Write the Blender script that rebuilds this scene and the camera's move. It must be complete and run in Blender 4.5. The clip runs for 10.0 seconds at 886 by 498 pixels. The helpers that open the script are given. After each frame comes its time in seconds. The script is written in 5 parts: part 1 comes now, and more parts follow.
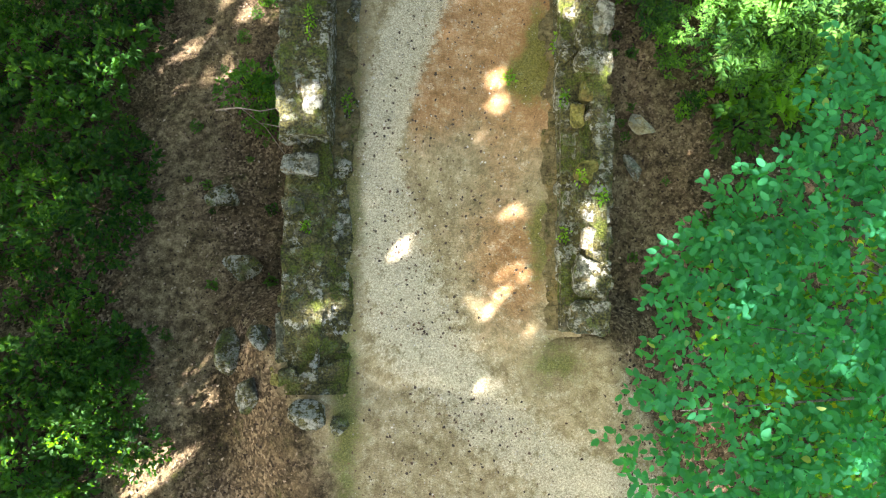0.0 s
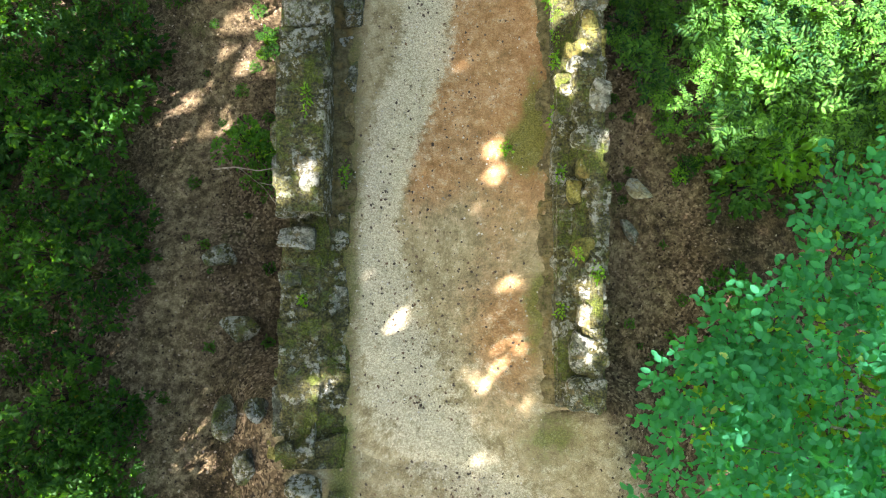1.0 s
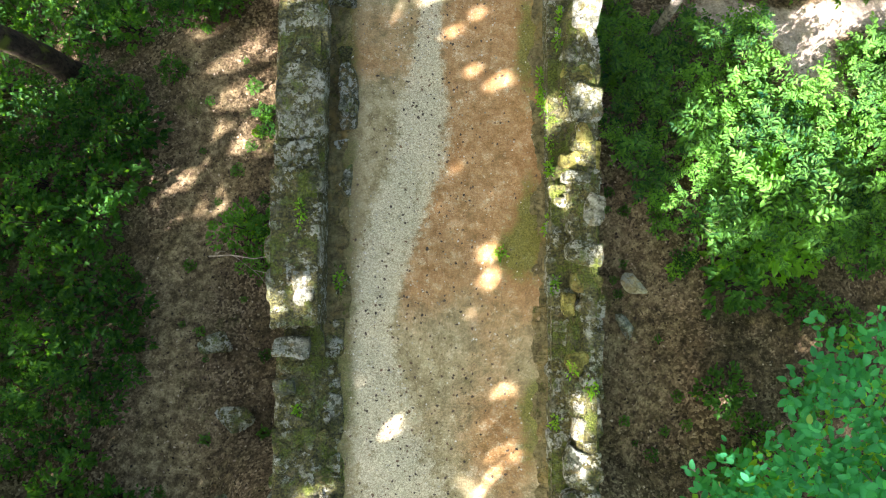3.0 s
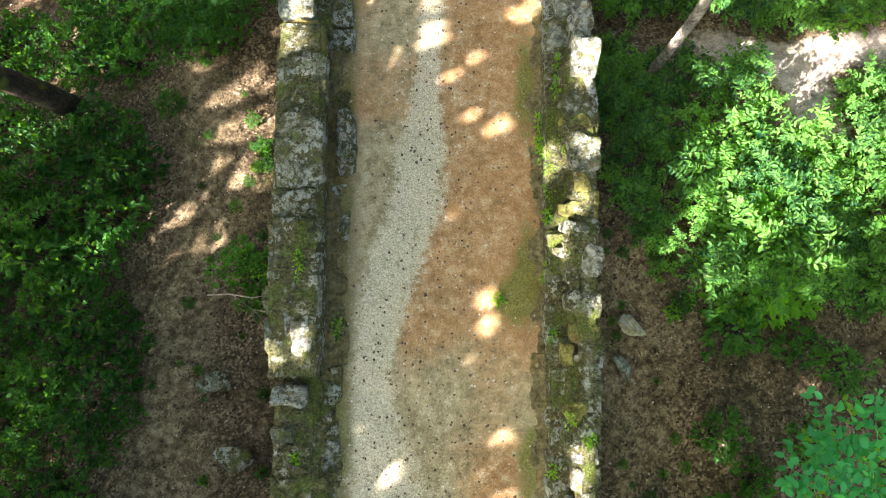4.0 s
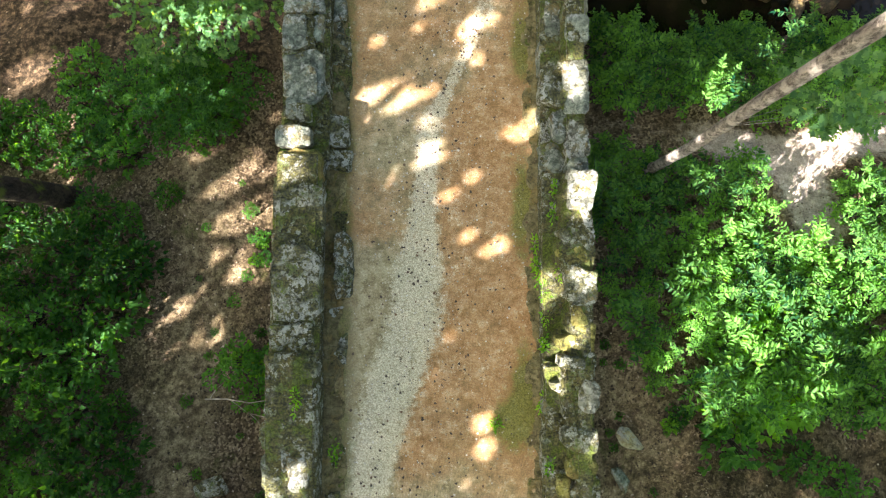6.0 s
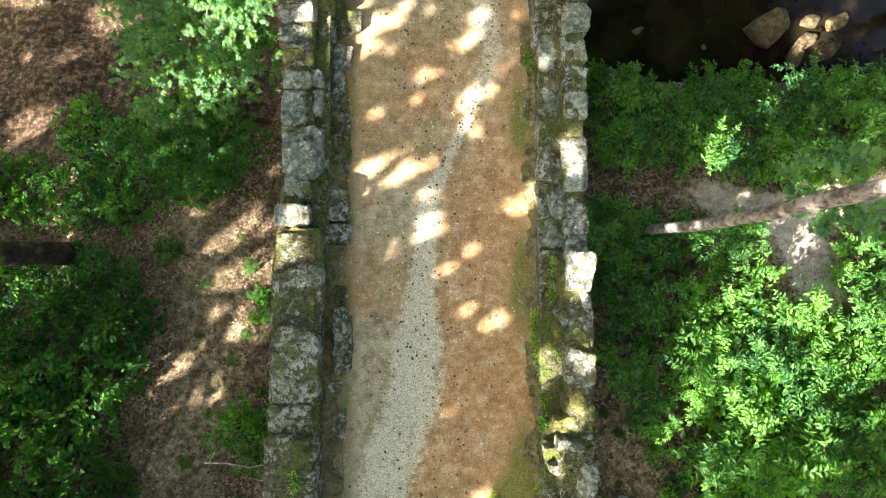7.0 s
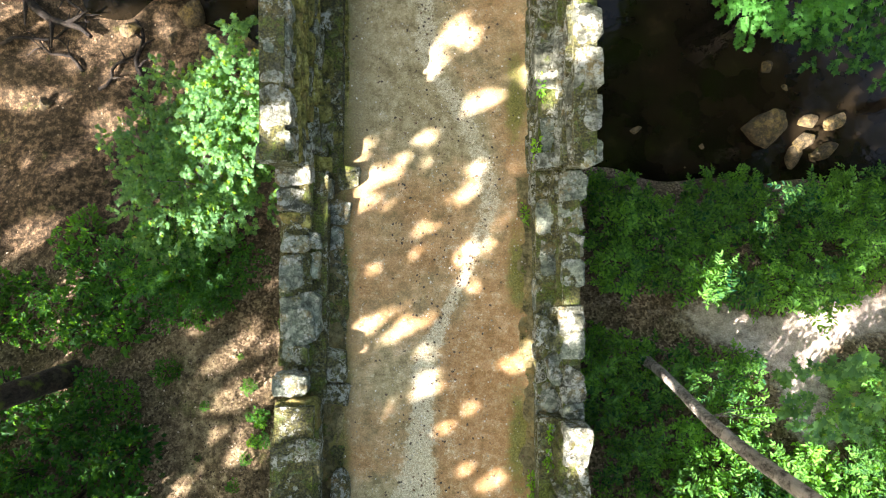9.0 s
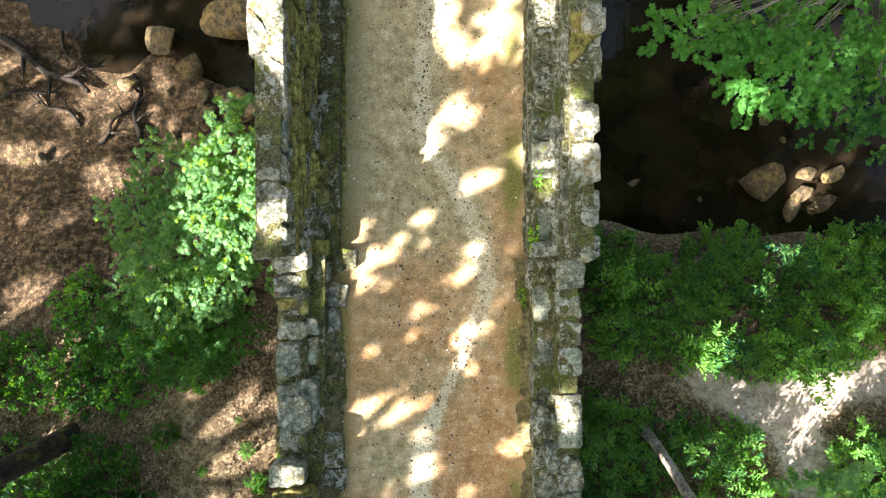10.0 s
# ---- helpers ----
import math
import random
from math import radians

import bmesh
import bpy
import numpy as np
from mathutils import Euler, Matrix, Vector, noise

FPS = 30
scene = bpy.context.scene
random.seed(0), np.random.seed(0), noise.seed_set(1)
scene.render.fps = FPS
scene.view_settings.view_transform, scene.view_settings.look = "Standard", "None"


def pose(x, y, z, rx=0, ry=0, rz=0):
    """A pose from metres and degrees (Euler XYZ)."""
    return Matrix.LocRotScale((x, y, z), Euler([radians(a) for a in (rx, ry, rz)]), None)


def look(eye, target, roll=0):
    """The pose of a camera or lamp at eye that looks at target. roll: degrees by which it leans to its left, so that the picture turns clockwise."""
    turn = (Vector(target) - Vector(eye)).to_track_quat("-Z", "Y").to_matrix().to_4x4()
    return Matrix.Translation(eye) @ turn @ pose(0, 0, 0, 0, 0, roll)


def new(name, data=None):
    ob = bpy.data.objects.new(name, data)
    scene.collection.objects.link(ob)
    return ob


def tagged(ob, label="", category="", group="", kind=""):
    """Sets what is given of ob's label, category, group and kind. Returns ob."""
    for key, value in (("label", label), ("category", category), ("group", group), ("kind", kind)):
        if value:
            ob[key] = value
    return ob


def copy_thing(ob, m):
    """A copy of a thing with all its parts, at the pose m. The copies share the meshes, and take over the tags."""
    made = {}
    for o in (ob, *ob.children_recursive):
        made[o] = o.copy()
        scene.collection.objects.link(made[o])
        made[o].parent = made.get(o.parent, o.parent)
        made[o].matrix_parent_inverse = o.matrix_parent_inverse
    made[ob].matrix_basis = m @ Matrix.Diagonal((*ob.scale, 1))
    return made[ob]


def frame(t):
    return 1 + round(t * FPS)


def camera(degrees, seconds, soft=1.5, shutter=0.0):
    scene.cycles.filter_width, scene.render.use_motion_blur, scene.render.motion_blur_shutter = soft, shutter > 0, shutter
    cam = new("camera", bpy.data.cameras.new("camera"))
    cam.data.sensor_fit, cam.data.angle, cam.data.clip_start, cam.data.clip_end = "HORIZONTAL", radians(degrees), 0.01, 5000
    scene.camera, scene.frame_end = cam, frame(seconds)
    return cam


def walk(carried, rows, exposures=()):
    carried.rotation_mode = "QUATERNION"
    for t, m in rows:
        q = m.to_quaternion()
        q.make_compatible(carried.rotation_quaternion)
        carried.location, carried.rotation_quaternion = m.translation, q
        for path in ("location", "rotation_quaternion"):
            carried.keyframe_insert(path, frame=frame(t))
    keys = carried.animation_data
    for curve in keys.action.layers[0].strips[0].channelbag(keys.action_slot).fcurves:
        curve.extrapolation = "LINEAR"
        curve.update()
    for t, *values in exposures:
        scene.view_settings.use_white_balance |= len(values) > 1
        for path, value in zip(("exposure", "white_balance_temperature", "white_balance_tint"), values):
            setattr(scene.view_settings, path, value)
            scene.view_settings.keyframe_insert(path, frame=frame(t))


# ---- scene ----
cam = camera(73.0, 10.0, soft=1.2)
METRES, EYE, TILT, LEAN, TURN = 12.3, 9.9, -90.0, 0.0, 0.0
EXPOSURE, SUN, SKY = 3.67, 4.6, 0.069
ROWS = [
    (0.0, 0.0, 0.0, 0.0, -0.0, -0.0, 0.0),
    (0.5, 0.0025, -0.0004, 0.0533, 0.01, -0.05, -0.02),
    (1.0, 0.0054, -0.0006, 0.1045, 0.05, -0.04, -0.03),
    (1.5, 0.0077, -0.0007, 0.1517, 0.06, -0.1, -0.04),
    (2.0, 0.0101, -0.0007, 0.1935, 0.05, -0.15, -0.04),
    (2.5, 0.0118, -0.0005, 0.228, 0.05, -0.16, -0.04),
    (4.0, 0.0149, 0.0004, 0.3285, -0.01, -0.2, -0.01),
    (4.5, 0.0158, 0.0004, 0.3684, 0.0, -0.22, 0.01),
    (5.0, 0.017, 0.0003, 0.4132, 0.01, -0.28, 0.03),
    (5.5, 0.0183, 0.0007, 0.4609, 0.01, -0.26, 0.04),
    (7.0, 0.0227, 0.001, 0.6249, 0.08, -0.28, 0.05),
    (7.5, 0.0229, 0.0012, 0.6844, 0.09, -0.31, 0.09),
    (8.0, 0.0238, 0.0012, 0.7443, 0.11, -0.28, 0.12),
    (8.5, 0.0245, 0.0007, 0.8071, 0.06, -0.37, 0.13),
    (9.0, 0.0263, 0.0009, 0.8705, 0.05, -0.42, 0.17),
    (9.5, 0.0288, 0.0014, 0.935, 0.06, -0.47, 0.22),
    (10.0, 0.031, 0.0022, 0.9994, 0.05, -0.43, 0.25),
]
walk(cam, [(t, pose(0, 0, EYE, TILT, LEAN, TURN) @ pose(METRES * x, METRES * y, METRES * z, 90 + pitch, roll, yaw)) for t, x, y, z, yaw, pitch, roll in ROWS],
     exposures=[(0.0, EXPOSURE, 7350, 3), (10.0, EXPOSURE, 7350, 3)])

# ---- light ----
# the sun stands low on the left behind the first eye; its rays go KX to the right and KY ahead for each metre they fall
KX, KY = 1.02, 0.71
world = bpy.data.worlds.new("sky")
scene.world = world
world.use_nodes = True
wn = world.node_tree
sky = wn.nodes.new("ShaderNodeTexSky")
sky.sky_type, sky.sun_disc = "NISHITA", False
sky.air_density, sky.dust_density, sky.ozone_density = 0.65, 4.5, 0.55
sky.sun_elevation, sky.sun_rotation = math.atan(1 / math.hypot(KX, KY)), math.atan2(-KX, -KY)
wn.links.new(sky.outputs[0], wn.nodes["Background"].inputs[0])
wn.nodes["Background"].inputs[1].default_value = SKY
sun = new("sun", bpy.data.lights.new("sun", "SUN"))
sun.data.energy, sun.data.angle, sun.data.color = SUN, radians(0.53), (1.0, 0.9, 1.0)
sun.matrix_world = look((-KX * 40, -KY * 40, 40), (0, 0, 0))


# ---- materials ----
def material(name, rough=0.8):
    m = bpy.data.materials.new(name)
    m.use_nodes = True
    b = m.node_tree.nodes["Principled BSDF"]
    b.inputs["Roughness"].default_value = rough
    b.inputs["Specular IOR Level"].default_value = 0.25
    return m, m.node_tree, b


def coords(nt):
    """Places in metres of the world."""
    return nt.nodes.new("ShaderNodeNewGeometry").outputs["Position"]


def noise_of(nt, vec, scale, detail=4.0, rough=0.55, stretch=None):
    if stretch:
        mp = nt.nodes.new("ShaderNodeMapping")
        mp.inputs["Scale"].default_value = stretch
        nt.links.new(vec, mp.inputs[0])
        vec = mp.outputs[0]
    n = nt.nodes.new("ShaderNodeTexNoise")
    n.inputs["Scale"].default_value, n.inputs["Detail"].default_value, n.inputs["Roughness"].default_value = scale, detail, rough
    nt.links.new(vec, n.inputs["Vector"])
    return n.outputs["Fac"]


def cells_of(nt, vec, scale, out="Distance"):
    n = nt.nodes.new("ShaderNodeTexVoronoi")
    n.inputs["Scale"].default_value = scale
    nt.links.new(vec, n.inputs["Vector"])
    return n.outputs[out]


def cracks_of(nt, vec, scale):
    """Thin wandering fractures: 1 in a crack, 0 beside it."""
    n = nt.nodes.new("ShaderNodeTexNoise")
    n.inputs["Scale"].default_value, n.inputs["Detail"].default_value = scale * 1.3, 6.0
    nt.links.new(vec, n.inputs["Vector"])
    w = nt.nodes.new("ShaderNodeVectorMath")
    w.operation = "MULTIPLY_ADD"
    nt.links.new(n.outputs["Color"], w.inputs[0])
    w.inputs[1].default_value = (0.3, 0.3, 0.3)
    nt.links.new(vec, w.inputs[2])
    v = nt.nodes.new("ShaderNodeTexVoronoi")
    v.feature = "DISTANCE_TO_EDGE"
    v.inputs["Scale"].default_value = scale
    nt.links.new(w.outputs[0], v.inputs["Vector"])
    return step(nt, v.outputs["Distance"], 0.035, 0.0)


def ramp(nt, fac, stops):
    r = nt.nodes.new("ShaderNodeValToRGB")
    e = r.color_ramp.elements
    while len(e) < len(stops):
        e.new(0.5)
    for k, (p, c) in zip(e, stops):
        k.position = p
        k.color = (*c, 1) if len(c) == 3 else c
    nt.links.new(fac, r.inputs[0])
    return r.outputs[0]


def step(nt, fac, lo, hi):
    r = nt.nodes.new("ShaderNodeMapRange")
    r.interpolation_type = "SMOOTHSTEP"
    r.inputs[1].default_value, r.inputs[2].default_value = lo, hi
    nt.links.new(fac, r.inputs[0])
    return r.outputs[0]


def calc(nt, op, a, b):
    n = nt.nodes.new("ShaderNodeMath")
    n.operation = op
    for k, v in enumerate((a, b)):
        if isinstance(v, (int, float)):
            n.inputs[k].default_value = v
        else:
            nt.links.new(v, n.inputs[k])
    return n.outputs[0]


def mix(nt, fac, a, b, how="MIX"):
    n = nt.nodes.new("ShaderNodeMix")
    n.data_type, n.blend_type = "RGBA", how
    for k, v in ((0, fac), (6, a), (7, b)):
        if isinstance(v, (int, float)):
            n.inputs[k].default_value = v
        elif isinstance(v, tuple):
            n.inputs[k].default_value = (*v, 1)
        else:
            nt.links.new(v, n.inputs[k])
    return n.outputs[2]


def attr(nt, name):
    n = nt.nodes.new("ShaderNodeAttribute")
    n.attribute_name = name
    return n.outputs["Fac"]


def bump(nt, b, height, strength, distance):
    n = nt.nodes.new("ShaderNodeBump")
    n.inputs["Strength"].default_value, n.inputs["Distance"].default_value = strength, distance
    nt.links.new(height, n.inputs["Height"])
    nt.links.new(n.outputs[0], b.inputs["Normal"])


def up_facing(nt):
    g = nt.nodes.new("ShaderNodeNewGeometry")
    s = nt.nodes.new("ShaderNodeSeparateXYZ")
    nt.links.new(g.outputs["Normal"], s.inputs[0])
    return s.outputs[2]


def stone_material(name, moss, olive, pale, base=((0.07, 0.072, 0.062), (0.2, 0.2, 0.175), (0.38, 0.37, 0.32)), dirt=0.75):
    """Weathered field stone: grey grain, white lichen, dark crust, ochre stain and green moss on the tops."""
    m, nt, b = material(name, 0.85)
    p = coords(nt)
    grain = noise_of(nt, p, 6, 10, 0.76)
    c = ramp(nt, grain, [(0.37, base[0]), (0.5, base[1]), (0.63, base[2])])
    info = nt.nodes.new("ShaderNodeObjectInfo").outputs["Random"]
    tone = ramp(nt, info, [(0.0, (0.6, 0.65, 0.54)), (0.5, (0.85, 0.9, 0.76)), (1.0, (1.15, 1.2, 1.02))])
    c = mix(nt, 1.0, c, tone, "MULTIPLY")
    ochre = step(nt, noise_of(nt, p, 2.3, 8, 0.72), 0.5, 0.62)
    c = mix(nt, calc(nt, "MULTIPLY", ochre, 0.6), c, (0.3, 0.215, 0.07))
    ol = step(nt, noise_of(nt, p, 3.2, 9, 0.72), 0.62 - olive, 0.72 - olive)
    c = mix(nt, calc(nt, "MULTIPLY", ol, 0.85), c, ramp(nt, noise_of(nt, p, 25, 4), [(0.4, (0.024, 0.027, 0.008)), (0.62, (0.15, 0.145, 0.038))]))
    lich = calc(nt, "MULTIPLY", step(nt, noise_of(nt, p, 8, 10, 0.75), 0.585 - pale, 0.605 - pale), step(nt, noise_of(nt, p, 2.3, 4), 0.38, 0.52))
    c = mix(nt, calc(nt, "MULTIPLY", lich, 0.85), c, (0.46, 0.48, 0.42))
    crust = step(nt, noise_of(nt, p, 14, 10, 0.8), 0.53, 0.6)
    c = mix(nt, calc(nt, "MULTIPLY", crust, dirt), c, (0.022, 0.024, 0.016))
    crack = cracks_of(nt, p, 3.6)
    c = mix(nt, calc(nt, "MULTIPLY", crack, 0.5), c, (0.03, 0.03, 0.02))
    mo = step(nt, noise_of(nt, p, 2.0, 10, 0.78), 0.64 - moss, 0.7 - moss)
    mo = calc(nt, "MULTIPLY", mo, step(nt, up_facing(nt), -0.1, 0.6))
    green = ramp(nt, noise_of(nt, p, 28, 6, 0.8), [(0.38, (0.02, 0.035, 0.004)), (0.52, (0.09, 0.12, 0.014)), (0.66, (0.2, 0.27, 0.035))])
    c = mix(nt, calc(nt, "MULTIPLY", mo, 0.9), c, green)
    nt.links.new(c, b.inputs["Base Color"])
    h = calc(nt, "ADD", grain, calc(nt, "MULTIPLY", noise_of(nt, p, 26, 8, 0.8), 0.5))
    bump(nt, b, calc(nt, "SUBTRACT", h, calc(nt, "MULTIPLY", crack, 0.25)), 1.0, 0.11)
    return m


def earth_colour(nt, p):
    """Trodden earth: orange clay, tan silt, a pale strip of washed grit, moss at the edges."""
    big, mid, fine = noise_of(nt, p, 0.8, 6, 0.62), noise_of(nt, p, 4.2, 9, 0.76), noise_of(nt, p, 34, 6, 0.85)
    tan = ramp(nt, mid, [(0.36, (0.215, 0.175, 0.09)), (0.5, (0.36, 0.3, 0.17)), (0.64, (0.5, 0.43, 0.27))])
    clay = ramp(nt, mid, [(0.36, (0.27, 0.145, 0.06)), (0.5, (0.4, 0.24, 0.11)), (0.64, (0.51, 0.35, 0.2))])
    grit = ramp(nt, fine, [(0.3, (0.31, 0.27, 0.175)), (0.46, (0.53, 0.485, 0.335)), (0.64, (0.73, 0.69, 0.52))])
    wob = calc(nt, "MULTIPLY", calc(nt, "SUBTRACT", calc(nt, "ADD", calc(nt, "MULTIPLY", mid, 0.7), calc(nt, "MULTIPLY", fine, 0.3)), 0.5), 2.6)
    broad = calc(nt, "MULTIPLY", calc(nt, "SUBTRACT", big, 0.5), 1.6)
    f_clay = step(nt, calc(nt, "ADD", attr(nt, "clay"), calc(nt, "ADD", wob, broad)), 0.15, 0.95)
    c = mix(nt, f_clay, tan, clay)
    f_grit = step(nt, calc(nt, "ADD", attr(nt, "grit"), calc(nt, "ADD", wob, calc(nt, "MULTIPLY", calc(nt, "SUBTRACT", noise_of(nt, p, 7, 8, 0.8), 0.5), 4.2))), 0.1, 1.0)
    c = mix(nt, calc(nt, "MULTIPLY", f_grit, 0.85), c, grit)
    f_moss = step(nt, calc(nt, "ADD", attr(nt, "moss"), calc(nt, "ADD", wob, broad)), 0.4, 1.0)
    c = mix(nt, calc(nt, "MULTIPLY", f_moss, 0.8), c, ramp(nt, fine, [(0.36, (0.06, 0.085, 0.012)), (0.64, (0.17, 0.2, 0.04))]))
    damp = step(nt, calc(nt, "ADD", attr(nt, "damp"), wob), 0.4, 1.0)
    c = mix(nt, calc(nt, "MULTIPLY", damp, 0.5), c, ramp(nt, fine, [(0.36, (0.045, 0.045, 0.016)), (0.64, (0.15, 0.135, 0.055))]))
    speck = step(nt, cells_of(nt, p, 30), 0.16, 0.08)
    c = mix(nt, calc(nt, "MULTIPLY", speck, 0.55), c, (0.09, 0.065, 0.045))
    return mix(nt, 0.8, c, ramp(nt, fine, [(0.36, (0.5, 0.5, 0.5)), (0.64, (1.45, 1.45, 1.45))]), "MULTIPLY"), mid, fine


def deck_material():
    m, nt, b = material("trodden earth and washed grit", 0.95)
    b.inputs["Specular IOR Level"].default_value = 0.1
    c, mid, fine = earth_colour(nt, coords(nt))
    nt.links.new(c, b.inputs["Base Color"])
    bump(nt, b, calc(nt, "ADD", mid, fine), 0.8, 0.025)
    return m


def soil_material():
    """Woodland soil: dark humus, pinkish dry leaf litter, a trodden grey path, brown clay banks darkened for their
    shade; the road's earth where it joins.
    """
    m, nt, b = material("woodland soil", 0.95)
    b.inputs["Specular IOR Level"].default_value = 0.1
    p = coords(nt)
    big, mid, fine = noise_of(nt, p, 0.8, 6, 0.62), noise_of(nt, p, 5, 9, 0.78), noise_of(nt, p, 28, 6, 0.85)
    wob = calc(nt, "MULTIPLY", calc(nt, "SUBTRACT", mid, 0.5), 1.3)
    humus = ramp(nt, mid, [(0.38, (0.018, 0.014, 0.007)), (0.5, (0.073, 0.056, 0.03)), (0.62, (0.21, 0.16, 0.088))])
    litter = ramp(nt, cells_of(nt, p, 19, "Color"), [(0.1, (0.036, 0.025, 0.014)), (0.5, (0.145, 0.104, 0.062)), (0.9, (0.41, 0.315, 0.2))])
    f = step(nt, calc(nt, "ADD", big, calc(nt, "MULTIPLY", fine, 0.4)), 0.52, 0.86)
    c = mix(nt, f, humus, litter)
    path = ramp(nt, mid, [(0.38, (0.057, 0.043, 0.023)), (0.5, (0.177, 0.138, 0.077)), (0.62, (0.37, 0.3, 0.18))])
    c = mix(nt, step(nt, calc(nt, "ADD", attr(nt, "path"), wob), 0.2, 0.9), c, path)
    # pale bare earth with the trail's sun patch put into its colour
    sunlit_sand = ramp(nt, mid, [(0.36, (0.22, 0.18, 0.15)), (0.5, (0.42, 0.36, 0.3)), (0.64, (0.6, 0.52, 0.45))])
    c = mix(nt, step(nt, calc(nt, "ADD", attr(nt, "sunlit_sand"), wob), 0.3, 0.9), c, sunlit_sand)
    # bank clay, deepened below its own colour to stand for the shade there
    clay = ramp(nt, mid, [(0.39, (0.009, 0.007, 0.004)), (0.5, (0.05, 0.036, 0.021)), (0.61, (0.19, 0.13, 0.075))])
    c = mix(nt, step(nt, calc(nt, "ADD", attr(nt, "bank"), calc(nt, "ADD", wob, calc(nt, "MULTIPLY", calc(nt, "SUBTRACT", big, 0.5), 1.4))), 0.3, 0.95), c, clay)
    green = ramp(nt, fine, [(0.3, (0.03, 0.045, 0.01)), (0.7, (0.12, 0.14, 0.035))])
    c = mix(nt, calc(nt, "MULTIPLY", step(nt, noise_of(nt, p, 1.1, 8, 0.7), 0.58, 0.7), 0.6), c, green)
    c = mix(nt, 0.8, c, ramp(nt, fine, [(0.36, (0.45, 0.45, 0.45)), (0.64, (1.5, 1.5, 1.5))]), "MULTIPLY")
    e, _, _ = earth_colour(nt, p)
    c = mix(nt, step(nt, calc(nt, "ADD", attr(nt, "road"), wob), 0.25, 0.85), c, e)
    nt.links.new(c, b.inputs["Base Color"])
    bump(nt, b, calc(nt, "ADD", mid, fine), 1.0, 0.035)
    return m


def leaf_material(name, dark, light, gloss=0.55, back=0.48):
    """Leaves: each blade has its own green; some light passes through."""
    m, nt, b = material(name, gloss)
    b.inputs["Specular IOR Level"].default_value = 0.12
    isl = nt.nodes.new("ShaderNodeNewGeometry").outputs["Random Per Island"]
    own = nt.nodes.new("ShaderNodeObjectInfo").outputs["Random"]
    fac = calc(nt, "ADD", calc(nt, "MULTIPLY", isl, 0.5), calc(nt, "MULTIPLY", own, 0.5))
    c = ramp(nt, fac, [(0.05, dark), (0.7, light), (0.97, tuple(1.25 * v for v in light))])
    c = mix(nt, step(nt, isl, 0.994, 0.996), c, tuple(v + w for v, w in zip(light, (0.12, 0.05, 0))))
    c = mix(nt, 0.45, c, ramp(nt, noise_of(nt, coords(nt), 1.1, 3), [(0.3, (0.5, 0.55, 0.6)), (0.7, (1.45, 1.4, 1.2))]), "MULTIPLY")
    nt.links.new(c, b.inputs["Base Color"])
    t = nt.nodes.new("ShaderNodeBsdfTranslucent")
    nt.links.new(mix(nt, 1.0, c, (3.8, 3.0, 0.45), "MULTIPLY"), t.inputs[0])
    s = nt.nodes.new("ShaderNodeMixShader")
    s.inputs[0].default_value = back
    nt.links.new(b.outputs[0], s.inputs[1])
    nt.links.new(t.outputs[0], s.inputs[2])
    nt.links.new(s.outputs[0], nt.nodes["Material Output"].inputs["Surface"])
    return m


def bark_material(name, dark, light, moss=0.0):
    m, nt, b = material(name, 0.9)
    p = coords(nt)
    g = noise_of(nt, p, 15, 9, 0.78, (1, 1, 0.4))
    c = ramp(nt, g, [(0.4, dark), (0.6, light)])
    # pale blotches; on the grey trunks they include sun dapples put into colour
    c = mix(nt, calc(nt, "MULTIPLY", step(nt, noise_of(nt, p, 3.5, 8, 0.7), 0.5, 0.58), 0.6), c, tuple(min(1, 1.7 * v) for v in light))
    if moss:
        c = mix(nt, step(nt, noise_of(nt, p, 1.6, 5), 0.62 - moss, 0.72 - moss), c, (0.1, 0.13, 0.02))
    nt.links.new(c, b.inputs["Base Color"])
    bump(nt, b, g, 1.0, 0.07)
    return m


def scrap_material(name, stops, rough=0.8):
    m, nt, b = material(name, rough)
    isl = nt.nodes.new("ShaderNodeNewGeometry").outputs["Random Per Island"]
    nt.links.new(ramp(nt, isl, stops), b.inputs["Base Color"])
    return m


def water_material():
    m, nt, b = material("dark creek water", 0.04)
    p = coords(nt)
    nt.links.new(ramp(nt, noise_of(nt, p, 0.9, 4), [(0.35, (0.004, 0.0032, 0.002)), (0.62, (0.012, 0.009, 0.005)), (0.75, (0.03, 0.021, 0.011))]), b.inputs["Base Color"])
    b.inputs["Specular IOR Level"].default_value = 0.2
    bump(nt, b, noise_of(nt, p, 3.5, 3), 0.25, 0.02)
    return m


MOSSY = stone_material("mossy field stone", 0.11, 0.27, 0.095)
GREY = stone_material("lichened grey field stone", 0.11, 0.17, 0.08, ((0.035, 0.038, 0.03), (0.125, 0.135, 0.11), (0.3, 0.3, 0.255)), 0.75)
PALE = stone_material("pale broken stone", 0.03, 0.08, 0.09, ((0.06, 0.062, 0.052), (0.165, 0.165, 0.142), (0.36, 0.355, 0.31)), 0.7)
OLIVE = stone_material("yellow-olive algae stained stone", 0.0, 0.06, -0.03, ((0.05, 0.048, 0.012), (0.26, 0.235, 0.065), (0.52, 0.47, 0.19)), 0.5)
QUARTZ = stone_material("tan and white broken stone", -0.3, -0.4, 0.1, ((0.46, 0.35, 0.2), (0.76, 0.64, 0.45), (0.92, 0.86, 0.74)), 0.1)
RIVER = stone_material("brown creek boulder", -0.1, 0.05, -0.1, ((0.03, 0.024, 0.017), (0.11, 0.08, 0.05), (0.24, 0.165, 0.1)))
FILL = stone_material("mossy rubble and mortar", 0.14, 0.25, 0.05, ((0.045, 0.043, 0.033), (0.13, 0.12, 0.095), (0.26, 0.24, 0.19)))
